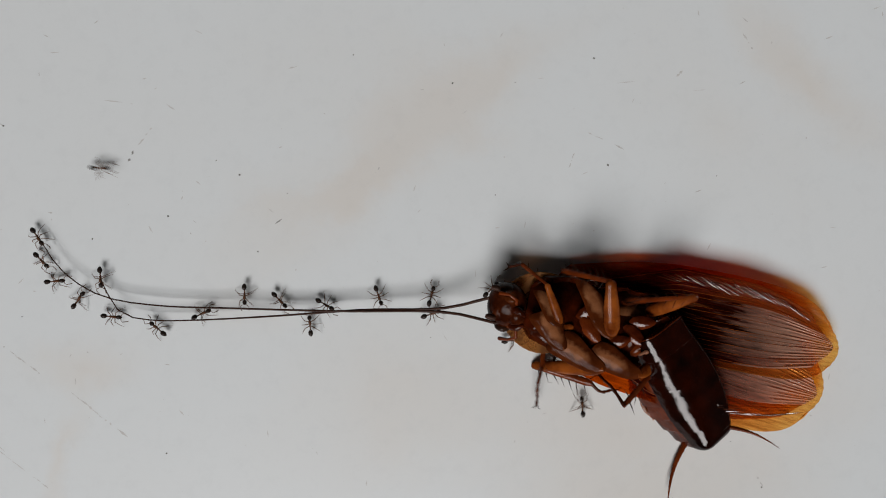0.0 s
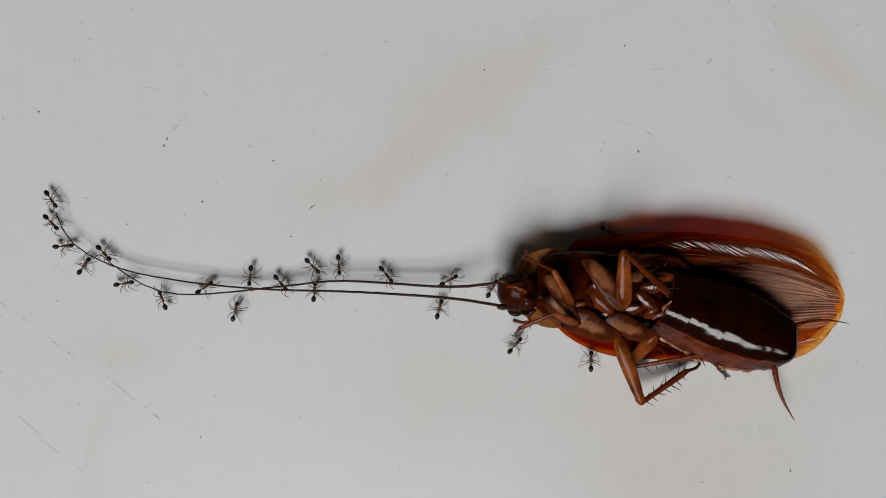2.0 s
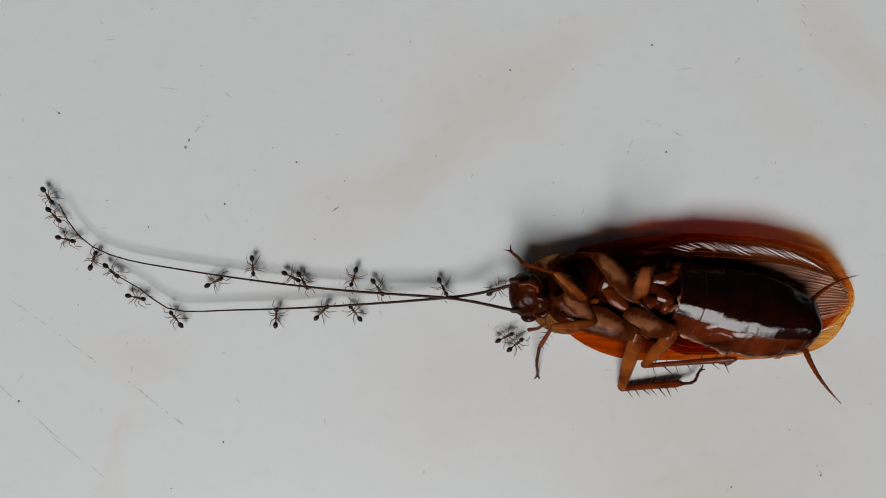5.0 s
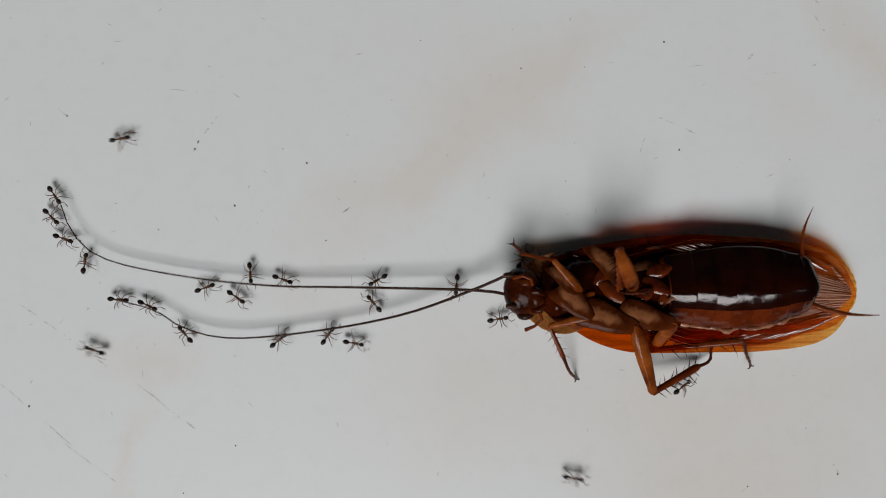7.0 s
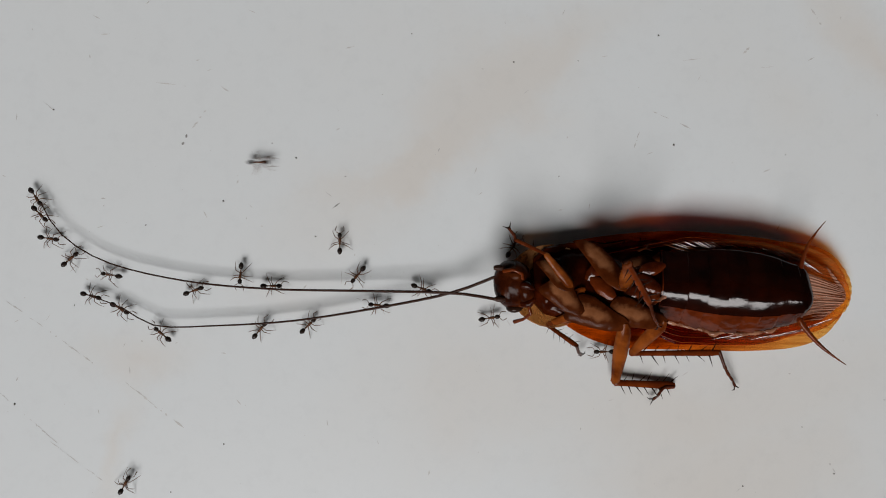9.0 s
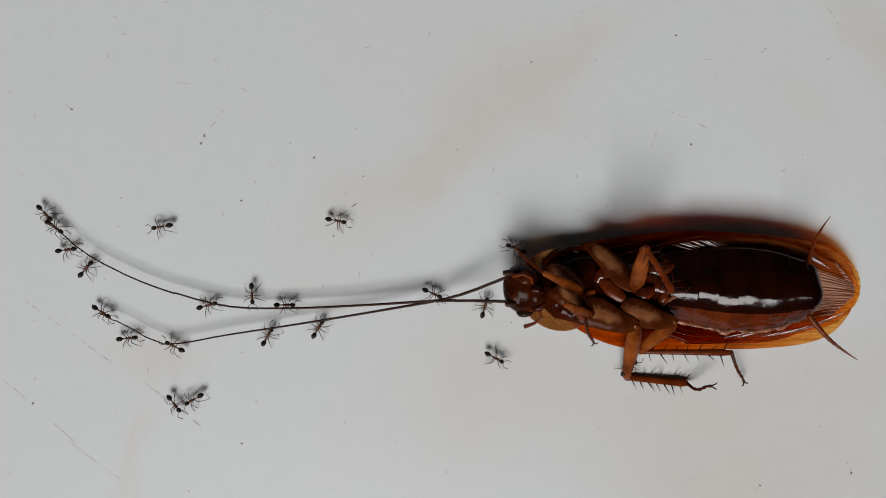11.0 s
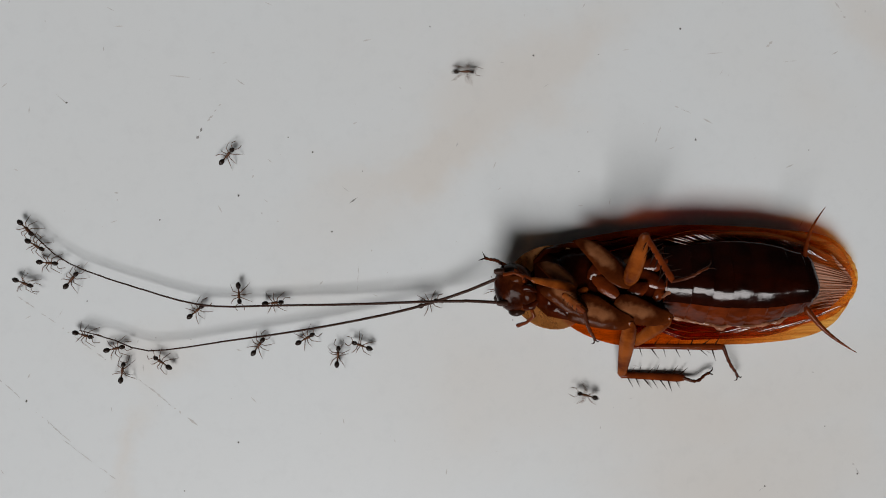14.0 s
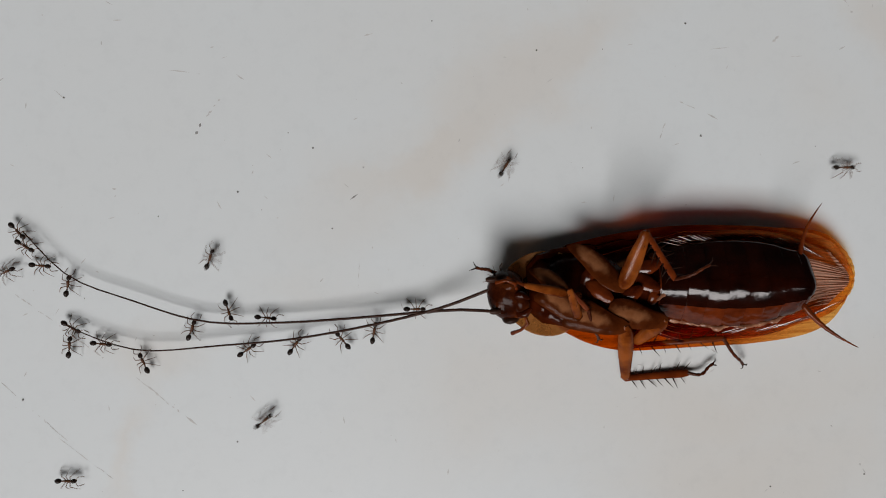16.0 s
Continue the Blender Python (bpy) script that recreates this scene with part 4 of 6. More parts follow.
def travel(ant, *rows):
    """Carry an ant along rows of seconds, x, y in mm and heading in degrees; its legs stride as it goes."""
    rows = list(rows)
    if rows[0][0] > 0:
        rows.insert(0, (0.0, *rows[0][1:]))
    if rows[-1][0] < 16:
        rows.append((16.0, *rows[-1][1:]))
    turned = [rows[0]]
    for r in rows[1:]:
        h0, h = turned[-1][3], r[3]
        h = h0 + (h - h0 + 180) % 360 - 180
        steps = int(abs(h - h0) // 80)
        for k in range(1, steps + 1):
            s = k / (steps + 1)
            p = turned[-1 - (k - 1)]
            turned.append((p[0] + (r[0] - p[0]) * s, p[1] + (r[1] - p[1]) * s, p[2] + (r[2] - p[2]) * s, p[3] + (h - p[3]) * s))
        turned.append((*r[:3], h))
    walk(ant, [(t, pose(x * MM, y * MM, 0, 0, 0, h)) for t, x, y, h in turned])
    strides = []
    for a, b in zip(turned, turned[1:]):
        d = math.hypot(b[1] - a[1], b[2] - a[2])
        if d / max(0.01, b[0] - a[0]) > 3.0 and d > 1.5:
            n = max(2, int((b[0] - a[0]) / 0.1))
            strides += [a[0] + (b[0] - a[0]) * k / n for k in range(n)]
    if not strides:
        return
    legs = [c for c in ant.children if c.name.startswith("leg")]
    for i, leg in enumerate(legs):
        base = leg.matrix_basis.copy()
        side = 1 if (i % 2) ^ (i // 2 % 2) else -1
        keys = [(0.0, base)] if strides[0] > 0.05 else []
        keys += [(t, base @ pose(0, 0, 0, 0, 0, 17 * side * (1 if k % 2 else -1))) for k, t in enumerate(strides)]
        keys.append((16.0, base))
        walk(leg, keys)


ant_model = make_ant()

SPARE_ANTS = [copy_thing(ant_model, pose(0, 0, 0)) for _ in range(27)]


def another():
    return SPARE_ANTS.pop()


def motions():
    walk(cockroach, [(t, m) for t, m in sorted(BODY.items())])
    hinge = lambda x, y, z, roll, pitch, yaw: pose(x * MM, y * MM, z * MM, roll, pitch, yaw)
    # belly: seconds, roll, pitch, yaw about its hinge
    walk(abdomen, [(t, hinge(-3.7 if 1.2 < t < 5 else -4.5, -1.4 if 1.2 < t < 5 else -0.6, 2.8, r, p - 6, y)) for t, r, p, y in (
        (0.0, 14, 7, -46), (0.2, 14, 7, -48), (0.5, 12, 2, -22), (0.7, 14, 6, -36), (1.0, 14, 6, -37), (1.2, 2, 0, -26), (1.5, -8, 0, -18),
        (2.5, -13, 0, -13), (3.5, -13, 0, -12), (4.2, -13, 0, -12), (6.3, 2, 2, 3), (6.5, 10, 0, 12), (7.0, 2, 0, 1), (8.0, 2, 0, -3), (16.0, 2, 0, -3))])
    # tail feelers: seconds, yaw of the one away from the light and of the one towards it
    for ob, side, k in zip(TAIL_FEELERS, (1, -1), (1, 2)):
        walk(ob, [(row[0], hinge(13.1, side * 2.2, 0.1, 0, -24 if row[0] < 1.4 and side < 0 else 0, row[k])) for row in (
            (0.0, 45, -47), (0.5, 40, -40), (1.5, 23, -48), (3.0, 35, -49), (4.2, 29, -50), (6.3, 74, -34), (6.5, 66, -24), (7.0, 81, -12),
            (8.0, 78, -36), (9.2, 74, -42), (12.5, 77, -43), (16.0, 74, -40))])
    walk(neck_shield, [(t, hinge(-17.4, -1.0, 1.0, r, 7, 0)) for t, r in (
        (0.0, -15), (1.2, -18), (1.5, -26), (4.2, -26), (6.3, 2), (6.5, 2), (7.0, -11), (16.0, -11))])
    # wings: seconds, roll, yaw of the fore wing towards and away from the light
    for ob, tuck, spread in ((near_tegmen, 0, -0.35), (far_tegmen, -4.2, 0.9), (near_wing, 0, -0.35), (far_wing, -4.2, 0.8)):
        walk(ob, [(t, hinge(WING_ROOT[0] - (1.6 if 6.2 < t < 6.6 else 0), (-2.3 if 1.4 < t < 5 else -0.8 if t > 1.4 else 0) if spread < 0 else 0, 0,
                            -r * (1 if spread < 0 else 2.0 if r > 0 else 3.2), 0, y + tuck * close + spread * open_by)) for t, r, y, open_by, close in (
            (0.0, 12, -2, 6, 0), (0.2, 12, -2, 6, 0), (0.5, 12, 1, 2, 0.3), (0.7, 12, -1, 5, 0), (1.0, 12, -1, 5, 0), (1.2, 12, 1, 2, 0.3), (1.5, 12, 2, 0, 0.6),
            (2.5, 12, 1, 0, 1), (4.2, 12, 1, 0, 1), (6.3, -6, -2, 0, 1), (6.5, -6, -3, 0, 1), (7.0, 0, -0.5, 0, 1), (16.0, 0, -0.5, 0, 1))])
    near_mid.at(0, (25.7, -10.3, 4), (29.5, -13.4, 2), (31, -14.5, 1))
    near_mid.at(0.2, (25.7, -10.3, 4), (29.5, -13.2, 2), (31.2, -14.3, 1))
    near_mid.at(0.5, (32.28, -13.14, 5), (35.46, -10.04, 5), (39.3, -9.56, 4))
    near_mid.at(0.7, (28.64, -8.12, 7), (23.13, -10.32, 5), (21.69, -11.32, 3))
    near_mid.at(1, (24.56, -7.83, 7), (20.37, -10.81, 4), (20.12, -11.81, 2))
    near_mid.at(1.2, (28.24, -14.03, 5), (33.4, -10.77, 4), (36.51, -8.23, 4))
    near_mid.at(1.5, (26.58, -17.16, 2.6), (34.82, -12.47, 0.4), (35.83, -10.83, 0.6))
    near_mid.at(2, (28.23, -16.9, 2.6), (36.05, -11.81, 0.4), (36.86, -10.18, 0.6))
    near_mid.at(2.5, (27.24, -16.3, 2.6), (34.97, -15.14, 0.4), (38.27, -11.86, 0.6))
    near_mid.at(3, (26.05, -15.4, 2.6), (33.41, -15.57, 0.4), (37.22, -12.62, 0.6))
    near_mid.at(3.5, (25.27, -15.17, 2.6), (32.91, -15.84, 0.4), (36.72, -13.34, 0.6))
    near_mid.at(4, (24.45, -14.92, 2.6), (31.81, -15.94, 0.4), (35.61, -13.45, 0.6))
    near_mid.at(6.3, (21.56, -14.36, 2.6), (26.5, -11.54, 0.4), (29.45, -10.72, 0.6))
    near_mid.at(6.5, (21.16, -14.62, 2.6), (27.78, -11.69, 0.4), (31.19, -10.74, 0.6))
    near_mid.at(7, (24.98, -16.74, 2.6), (31.42, -11.59, 0.4), (32.43, -9.68, 0.6))
    near_mid.at(7.5, (21.61, -14.78, 2.6), (29.61, -14.8, 0.4), (24.88, -15.7, 0.6))
    near_mid.at(8, (21.62, -14.26, 2.6), (29.44, -14.89, 0.4), (24.72, -15.86, 0.6))
    near_mid.at(8.5, (21.56, -14.16, 2.6), (29.41, -14.14, 0.4), (25.18, -15.99, 0.6))
    near_mid.at(9, (21.34, -14.15, 2.6), (29.15, -14.69, 0.4), (25.39, -15.85, 0.6))
    near_mid.at(11.5, (20.8, -13.54, 1.6), (28.97, -14.49, 0.4), (30.79, -14.38, 0.6))
    near_mid.at(12.5, (20.76, -13.65, 1.6), (28.17, -14.27, 0.4), (30.73, -14.1, 0.6))
    near_mid.at(13.5, (20.3, -13.41, 1.6), (28.05, -14.02, 0.4), (30.41, -13.85, 0.6))
    near_mid.at(14.5, (19.8, -13.55, 1.6), (27.62, -14.04, 0.4), (29.96, -13.5, 0.6))
    near_mid.at(16, (19.82, -13.27, 1.6), (27.79, -13.43, 0.4), (30.12, -12.7, 0.6))
    near_hind.at(0, (33.89, -9.47, 4), (29.87, -12.82, 3), (26.96, -11.16, 2))
    near_hind.at(1, (32.27, -10.68, 4), (24.38, -11.58, 3), (21.4, -11.15, 2))
    near_hind.at(1.5, (27.73, -11.05, 3.5), (38.69, -10.41, 3), (34.63, -11.25, 2))
    near_hind.at(2.5, (28.12, -10.91, 3.5), (37.18, -10.3, 3), (38.51, -12.02, 1.5))
    near_hind.at(3.5, (24.08, -11.15, 3.5), (36.12, -10.68, 3), (36.44, -13.17, 1.5))
    near_hind.at(4, (24.26, -10.9, 3.5), (35.45, -10.89, 3), (35.85, -13.72, 1.5))
    near_hind.at(6.5, (27.24, -13.39, 2.5), (30.39, -9.25, 4), (31.32, -8.02, 4))
    near_hind.at(7, (24.96, -9.96, 3.6), (33.87, -8.83, 3), (35.76, -12.06, 1))
    near_hind.at(8, (23.16, -10.08, 3.6), (33.16, -10.25, 3), (34.87, -14.28, 0.6))
    near_hind.at(9, (23.19, -10.71, 3.6), (32.69, -10.7, 3), (34.9, -15.03, 0.6))
    near_hind.at(12.5, (21.56, -10.36, 3.6), (31.53, -10.45, 3), (33.64, -15.24, 0.6))
    near_hind.at(14.5, (20.55, -10.18, 3.6), (30.76, -10.03, 3), (32.69, -14.36, 0.6))
    near_hind.at(16, (20.71, -10.04, 3.6), (30.91, -9.21, 3), (32.96, -13.12, 0.6))
    near_fore.at(0, (21.61, -7.25, 5), (20.12, -12.9, 3), (19.49, -17.55, 1))
    near_fore.at(0.2, (20.38, -8.9, 5), (23.68, -11.1, 4), (24.13, -14.36, 2))
    near_fore.at(0.5, (19.14, -9.24, 5), (19, -13.37, 3), (18.9, -18.7, 1))
    near_fore.at(0.7, (20.05, -10.35, 5), (24.31, -11.74, 4), (26.77, -11.28, 3))
    near_fore.at(1, (19.55, -10.14, 5), (23.84, -6.58, 5), (26.59, -6.98, 4))
    near_fore.at(1.2, (17.5, -4.39, 7), (14.02, -4.81, 6), (13.31, -5.95, 4))
    near_fore.at(1.5, (18.53, -5.7, 7), (15.33, -8.55, 4), (14.31, -10.46, 2))
    near_fore.at(2.5, (16.16, -6.07, 7), (12.37, -6.81, 6), (13.1, -7.54, 5))
    near_fore.at(3, (16.9, -6.95, 6), (12.16, -6.91, 5), (7.63, -6.15, 3))
    near_fore.at(3.5, (16.65, -7.18, 6), (11.12, -8.69, 4), (6.41, -9.63, 2))
    near_fore.at(4, (15.61, -7.1, 6), (12.91, -9.22, 4), (12.45, -11.12, 2))
    near_fore.at(6.3, (12.66, -6.84, 6), (14.11, -10.33, 3), (14.71, -14.09, 1.5))
    near_fore.at(6.5, (13.55, -8.49, 5), (15.27, -9.25, 4), (16, -10.5, 2))
    near_fore.at(7, (12.72, -7.17, 5), (14.48, -10.84, 3), (16.14, -13.56, 1))
    near_fore.at(7.5, (11.91, -6.58, 5), (13.22, -9.89, 3), (14.15, -12.74, 1))
    near_fore.at(8, (13.68, -7.34, 5), (15.07, -9.75, 3), (16.52, -11.97, 1))
    near_fore.at(9, (14.14, -7.2, 5), (16.03, -9.28, 3), (17.5, -11.02, 1))
    near_fore.at(11.5, (12.71, -4.42, 6.3), (14.82, -5.99, 5.2), (16.32, -9.18, 1.5))
    near_fore.at(12.5, (12.56, -4.59, 6.3), (14.66, -6.15, 5.2), (16.17, -9.43, 1.5))
    far_mid.at(0, (26.01, 2.86, 10), (24.52, -0.07, 8), (25.64, -0.7, 7))
    far_mid.at(0.5, (30.32, 2.41, 10), (33.89, -0.68, 8), (32.51, -3.73, 7))
    far_mid.at(1, (32.54, 1.43, 9), (35.39, -4.08, 7.5), (37.13, -6.5, 7))
    far_mid.at(1.2, (28.43, 1.14, 10), (32.99, -3.56, 8), (35.81, -5.41, 7))
    far_mid.at(1.5, (25.4, 0.98, 9), (28.08, -1.96, 8), (30.22, -3.2, 7))
    far_mid.at(4, (20.5, -0.4, 9.5), (22.3, -3.4, 8), (23.56, -5.0, 7.5))
    far_mid.at(6.5, (25.31, -0.74, 10), (25.02, -4.54, 8.5), (23.46, -5.74, 8))
    far_mid.at(7, (17.76, 2.36, 11), (19.57, -2.17, 8.5), (21.73, -3.36, 8))
    far_mid.at(7.5, (20.1, -0.4, 12), (23.4, -4.3, 9), (25.0, -6.8, 8))
    far_mid.at(8, (19.8, -0.4, 12), (23.1, -4.6, 9), (24.5, -7.1, 8))
    far_mid.at(9.2, (19.6, -0.6, 12), (22.9, -4.8, 9), (24.3, -7.3, 8))
    far_mid.at(11.5, (19.81, 1.35, 11), (23.55, -3.24, 8.5), (26.5, -2.16, 7.5))
    far_mid.at(12.5, (19.53, 1.67, 11), (23.15, -2.87, 8.5), (26.03, -1.54, 7.5))
    far_fore.at(0, (19.7, 0.44, 7), (17.98, 1.01, 6.5), (16.19, 1, 6.5))
    far_fore.at(1.2, (17, 1.01, 8), (18.06, 0.42, 7), (18.66, 0.72, 7))
    far_fore.at(2.5, (16.34, -1.26, 7.5), (12.88, -0.59, 6.5), (11.96, 1.09, 6.5))
    far_fore.at(3.5, (15.43, -2.17, 7.5), (12.29, -1.15, 6.5), (10.29, 0.34, 6.5))
    far_fore.at(4, (14.69, -1.61, 7.5), (11.87, -0.77, 6.5), (10.24, 0.83, 6.5))
    far_fore.at(7, (12.1, 0.69, 7), (9.82, 0.69, 6.5), (8.52, 1.87, 6.5))
    far_fore.at(7.5, (12.81, 0.89, 7), (9.51, 0.89, 6.5), (8.17, 2.64, 6.5))
    far_fore.at(8, (12.3, -0.14, 7), (8.59, -0.04, 6.5), (7.02, 1.3, 6.5))
    far_fore.at(8.5, (12.09, 0.3, 7), (9.55, 0.88, 6.5), (8.73, 2.64, 6.5))
    far_fore.at(9.2, (12.36, 0.86, 7), (10.11, 2.03, 6.5), (9, 3.21, 6))
    far_fore.at(11.5, (9.58, -2.17, 7), (8.31, -0.45, 6.5), (7.21, 0.6, 6.5))
    far_fore.at(12.5, (8.83, -2.35, 7.2), (7.19, -0.64, 6.5), (5.57, 0.41, 6.5))
    far_fore.at(13, (8.81, -2.1, 7.2), (7.29, -0.86, 6.5), (5.62, 0.06, 6.5))
    far_fore.at(14.5, (7.67, -2.77, 7.2), (5.87, -1.44, 6.5), (3.76, -0.76, 6.5))
    far_fore.at(16, (7.11, -3.39, 7.2), (5.38, -2.47, 6.5), (3.23, -1.74, 6.5))
    far_hind.at(0, (35.17, -2.03, 8), (31, -2.73, 7), (29.52, -2.53, 6))
    far_hind.at(0.5, (39.83, 2.31, 4), (40.77, -2.54, 6), (41.71, -6.78, 6))
    far_hind.at(0.7, (37.01, 1.51, 4), (32.02, 0.84, 4), (30.15, 0.19, 4))
    far_hind.at(1.2, (37.84, 1.81, 5), (39.88, -4.26, 6), (39.3, -6.7, 6))
    far_hind.at(1.5, (36.02, -3.91, 0.8), (32.33, -2.3, 1), (30.36, -1.01, 1))
    far_hind.at(6.5, (31.88, 0.6, 2), (26.17, -0.67, 2), (24.26, -0.67, 2))
    far_hind.at(7, (33.28, 1.24, 1.6), (26.34, 1.25, 1.5), (24.44, 1.26, 1.5))
    far_hind.at(12.5, (31.55, 0.06, 1.6), (24.72, 0.06, 1.5), (22.85, 0.06, 1.5))
    for leg in LEGS:
        leg.key()
    upper_feeler.at(0, (15.11, -5.35, 4.4), (9.05, -4.36, 2.5), (-2.47, -4.45, 1.75), (-14.1, -4.26, 1.45), (-23.15, -4.02, 1.35), (-29.62, -2.97, 1.3), (-34.18, -0.17, 1.25), (-36.91, 3.67, 1.25))
    upper_feeler.at(0.5, (13.93, -5.03, 4.4), (7.39, -4.19, 2.5), (-4.21, -4.28, 1.75), (-15.92, -4.41, 1.45), (-24.39, -3.96, 1.35), (-30.91, -2.77, 1.3), (-35.5, 0.1, 1.25), (-38.13, 4.62, 1.25))
    upper_feeler.at(1, (13.58, -6.32, 4.4), (6.53, -4.81, 2.5), (-5.11, -4.24, 1.75), (-15.55, -4.16, 1.45), (-24.04, -3.54, 1.35), (-31.23, -2.19, 1.3), (-36.16, 0.49, 1.25), (-38.36, 4.7, 1.25))
    upper_feeler.at(1.5, (12.33, -5.41, 4.4), (6.2, -4.56, 2.5), (-5.45, -4, 1.75), (-15.9, -3.92, 1.45), (-24.39, -3.28, 1.35), (-31.59, -1.98, 1.3), (-37.18, 1.04, 1.25), (-39.37, 5.26, 1.25))
    upper_feeler.at(2.5, (11.79, -5.45, 4.4), (6.03, -4.83, 2.5), (-5.61, -4.19, 1.75), (-16.04, -3.83, 1.45), (-24.52, -2.85, 1.35), (-32.36, -0.89, 1.3), (-37.29, 1.74, 1.25), (-39.72, 6.28, 1.25))
    upper_feeler.at(3.5, (11.67, -6.03, 4.4), (6.47, -4.97, 2.5), (-5.74, -4.68, 1.75), (-17.43, -4.1, 1.45), (-25.88, -2.55, 1.35), (-33.38, -0.1, 1.3), (-37.97, 2.64, 1.25), (-40.53, 6.84, 1.25))
    upper_feeler.at(4, (10.96, -5.35, 4.4), (3.57, -4.12, 2.5), (-6.69, -3.93, 1.75), (-15.76, -3.05, 1.45), (-26.77, -1.33, 1.35), (-33.25, -0.43, 1.3), (-37.82, 1.93, 1.25), (-40.96, 6.75, 1.25))
    upper_feeler.at(6.5, (8.87, -5.38, 4.4), (3.92, -4.62, 2.5), (-6.88, -3.33, 1.75), (-15.86, -2.58, 1.45), (-25.5, -1.69, 1.35), (-36.41, 0.76, 1.3), (-40.29, 3.19, 1.25), (-42.66, 7.37, 1.25))
    upper_feeler.at(7, (8.56, -3.77, 4.4), (4.7, -3.34, 2.5), (-7.91, -3.05, 1.75), (-18.11, -2.86, 1.45), (-27.68, -1.84, 1.35), (-36.62, 0.08, 1.3), (-40.45, 2.96, 1.25), (-42.48, 8.06, 1.25))
    upper_feeler.at(7.5, (8.69, -4.15, 4.4), (3.91, -3.8, 2.5), (-6.08, -4.1, 1.75), (-16.17, -4.3, 1.45), (-25.62, -3.9, 1.35), (-33.81, -1.65, 1.3), (-39.82, 1.5, 1.25), (-42.64, 6.9, 1.25))
    upper_feeler.at(8, (8.68, -4.41, 4.4), (3.13, -3.78, 2.5), (-6.86, -3.7, 1.75), (-16.93, -3.72, 1.45), (-25.12, -3.28, 1.35), (-32.68, -1.33, 1.3), (-39.62, 1.81, 1.25), (-43.07, 6.97, 1.25))
    upper_feeler.at(8.5, (8.47, -4.42, 4.4), (2.6, -3.87, 2.5), (-7.41, -3.71, 1.75), (-16.25, -3.72, 1.45), (-24.46, -3.51, 1.35), (-32.66, -1.56, 1.3), (-39.61, 1.6, 1.25), (-42.87, 6.65, 1.25))
    upper_feeler.at(9, (8.42, -4.69, 4.4), (3.17, -4.04, 2.5), (-8.06, -3.83, 1.75), (-16.87, -3.66, 1.45), (-26.31, -2.79, 1.35), (-35.13, -0.71, 1.3), (-40.49, 2.62, 1.25), (-43.18, 7.16, 1.25))
    upper_feeler.at(11.5, (7.37, -4.87, 4.4), (1.11, -4.96, 2.5), (-8.86, -5.63, 1.75), (-17.67, -6.04, 1.45), (-24.59, -5.73, 1.35), (-32.76, -3.28, 1.3), (-39.7, 0.12, 1.25), (-44.41, 4.21, 1.25))
    upper_feeler.at(12.5, (7.06, -4.9, 4.4), (0.99, -4.68, 2.5), (-8.96, -4.98, 1.75), (-17.75, -5.25, 1.45), (-25.27, -5.07, 1.35), (-34.06, -2.94, 1.3), (-40.35, -0.25, 1.25), (-45.05, 4.14, 1.25))
    upper_feeler.at(13.5, (6.76, -5.39, 4.4), (1.47, -5.19, 2.5), (-8.38, -5.51, 1.75), (-18.31, -5.74, 1.45), (-25.77, -5.62, 1.35), (-33.84, -3.64, 1.3), (-41.31, -0.92, 1.25), (-45.34, 3.1, 1.25))
    upper_feeler.at(14.5, (5.92, -5.25, 4.4), (1.22, -5.35, 2.5), (-7.94, -5.83, 1.75), (-17.8, -6.05, 1.45), (-26.44, -6.13, 1.35), (-34.46, -3.86, 1.3), (-41.26, -1.22, 1.25), (-46.06, 2.6, 1.25))
    upper_feeler.at(15, (5.86, -5.9, 4.4), (1.09, -5.54, 2.5), (-8.65, -5.87, 1.75), (-18.48, -5.97, 1.45), (-26.46, -6.31, 1.35), (-34.47, -4.43, 1.3), (-41.25, -2.06, 1.25), (-46.35, 2.1, 1.25))
    upper_feeler.at(16, (5.69, -6.46, 4.4), (0.94, -6.48, 2.5), (-8.77, -7.37, 1.75), (-17.35, -7.98, 1.45), (-25.92, -7.89, 1.35), (-33.89, -5.59, 1.3), (-40.65, -2.98, 1.25), (-45.86, 2.08, 1.25))
    lower_feeler.at(0, (14.9, -2.45, 4.4), (9.04, -3.98, 2.5), (0.08, -4.3, 1.75), (-10.24, -5.12, 1.45), (-19.27, -5.66, 1.35), (-24.44, -5.64, 1.3), (-27.69, -4.63, 1.25), (-29.98, -0.78, 1.25))
    lower_feeler.at(0.5, (13.91, -2.55, 4.4), (7.39, -3.94, 2.5), (-1.64, -4.33, 1.75), (-12.03, -4.7, 1.45), (-21.13, -5.74, 1.35), (-25.7, -5.85, 1.3), (-29.29, -4.4, 1.25), (-31.72, -0.71, 1.25))
    lower_feeler.at(1, (13.06, -3.15, 4.4), (6.52, -3.79, 2.5), (-2.54, -3.68, 1.75), (-9.07, -4.09, 1.45), (-16.87, -5.17, 1.35), (-26, -5.45, 1.3), (-29.93, -4, 1.25), (-33.09, -0.45, 1.25))
    lower_feeler.at(1.5, (12.43, -2.78, 4.4), (6.19, -3.46, 2.5), (-5.46, -2.97, 1.75), (-13.3, -3.83, 1.45), (-21.14, -4.75, 1.35), (-26.37, -4.41, 1.3), (-30.3, -3.02, 1.25), (-33.92, -0.37, 1.25))
    lower_feeler.at(2.5, (11.77, -2.77, 4.4), (6.02, -3.49, 2.5), (-5.62, -3.02, 1.75), (-13.44, -3.74, 1.45), (-19.96, -4.18, 1.35), (-27.13, -4.37, 1.3), (-31.41, -1.99, 1.25), (-34.35, 0.79, 1.25))
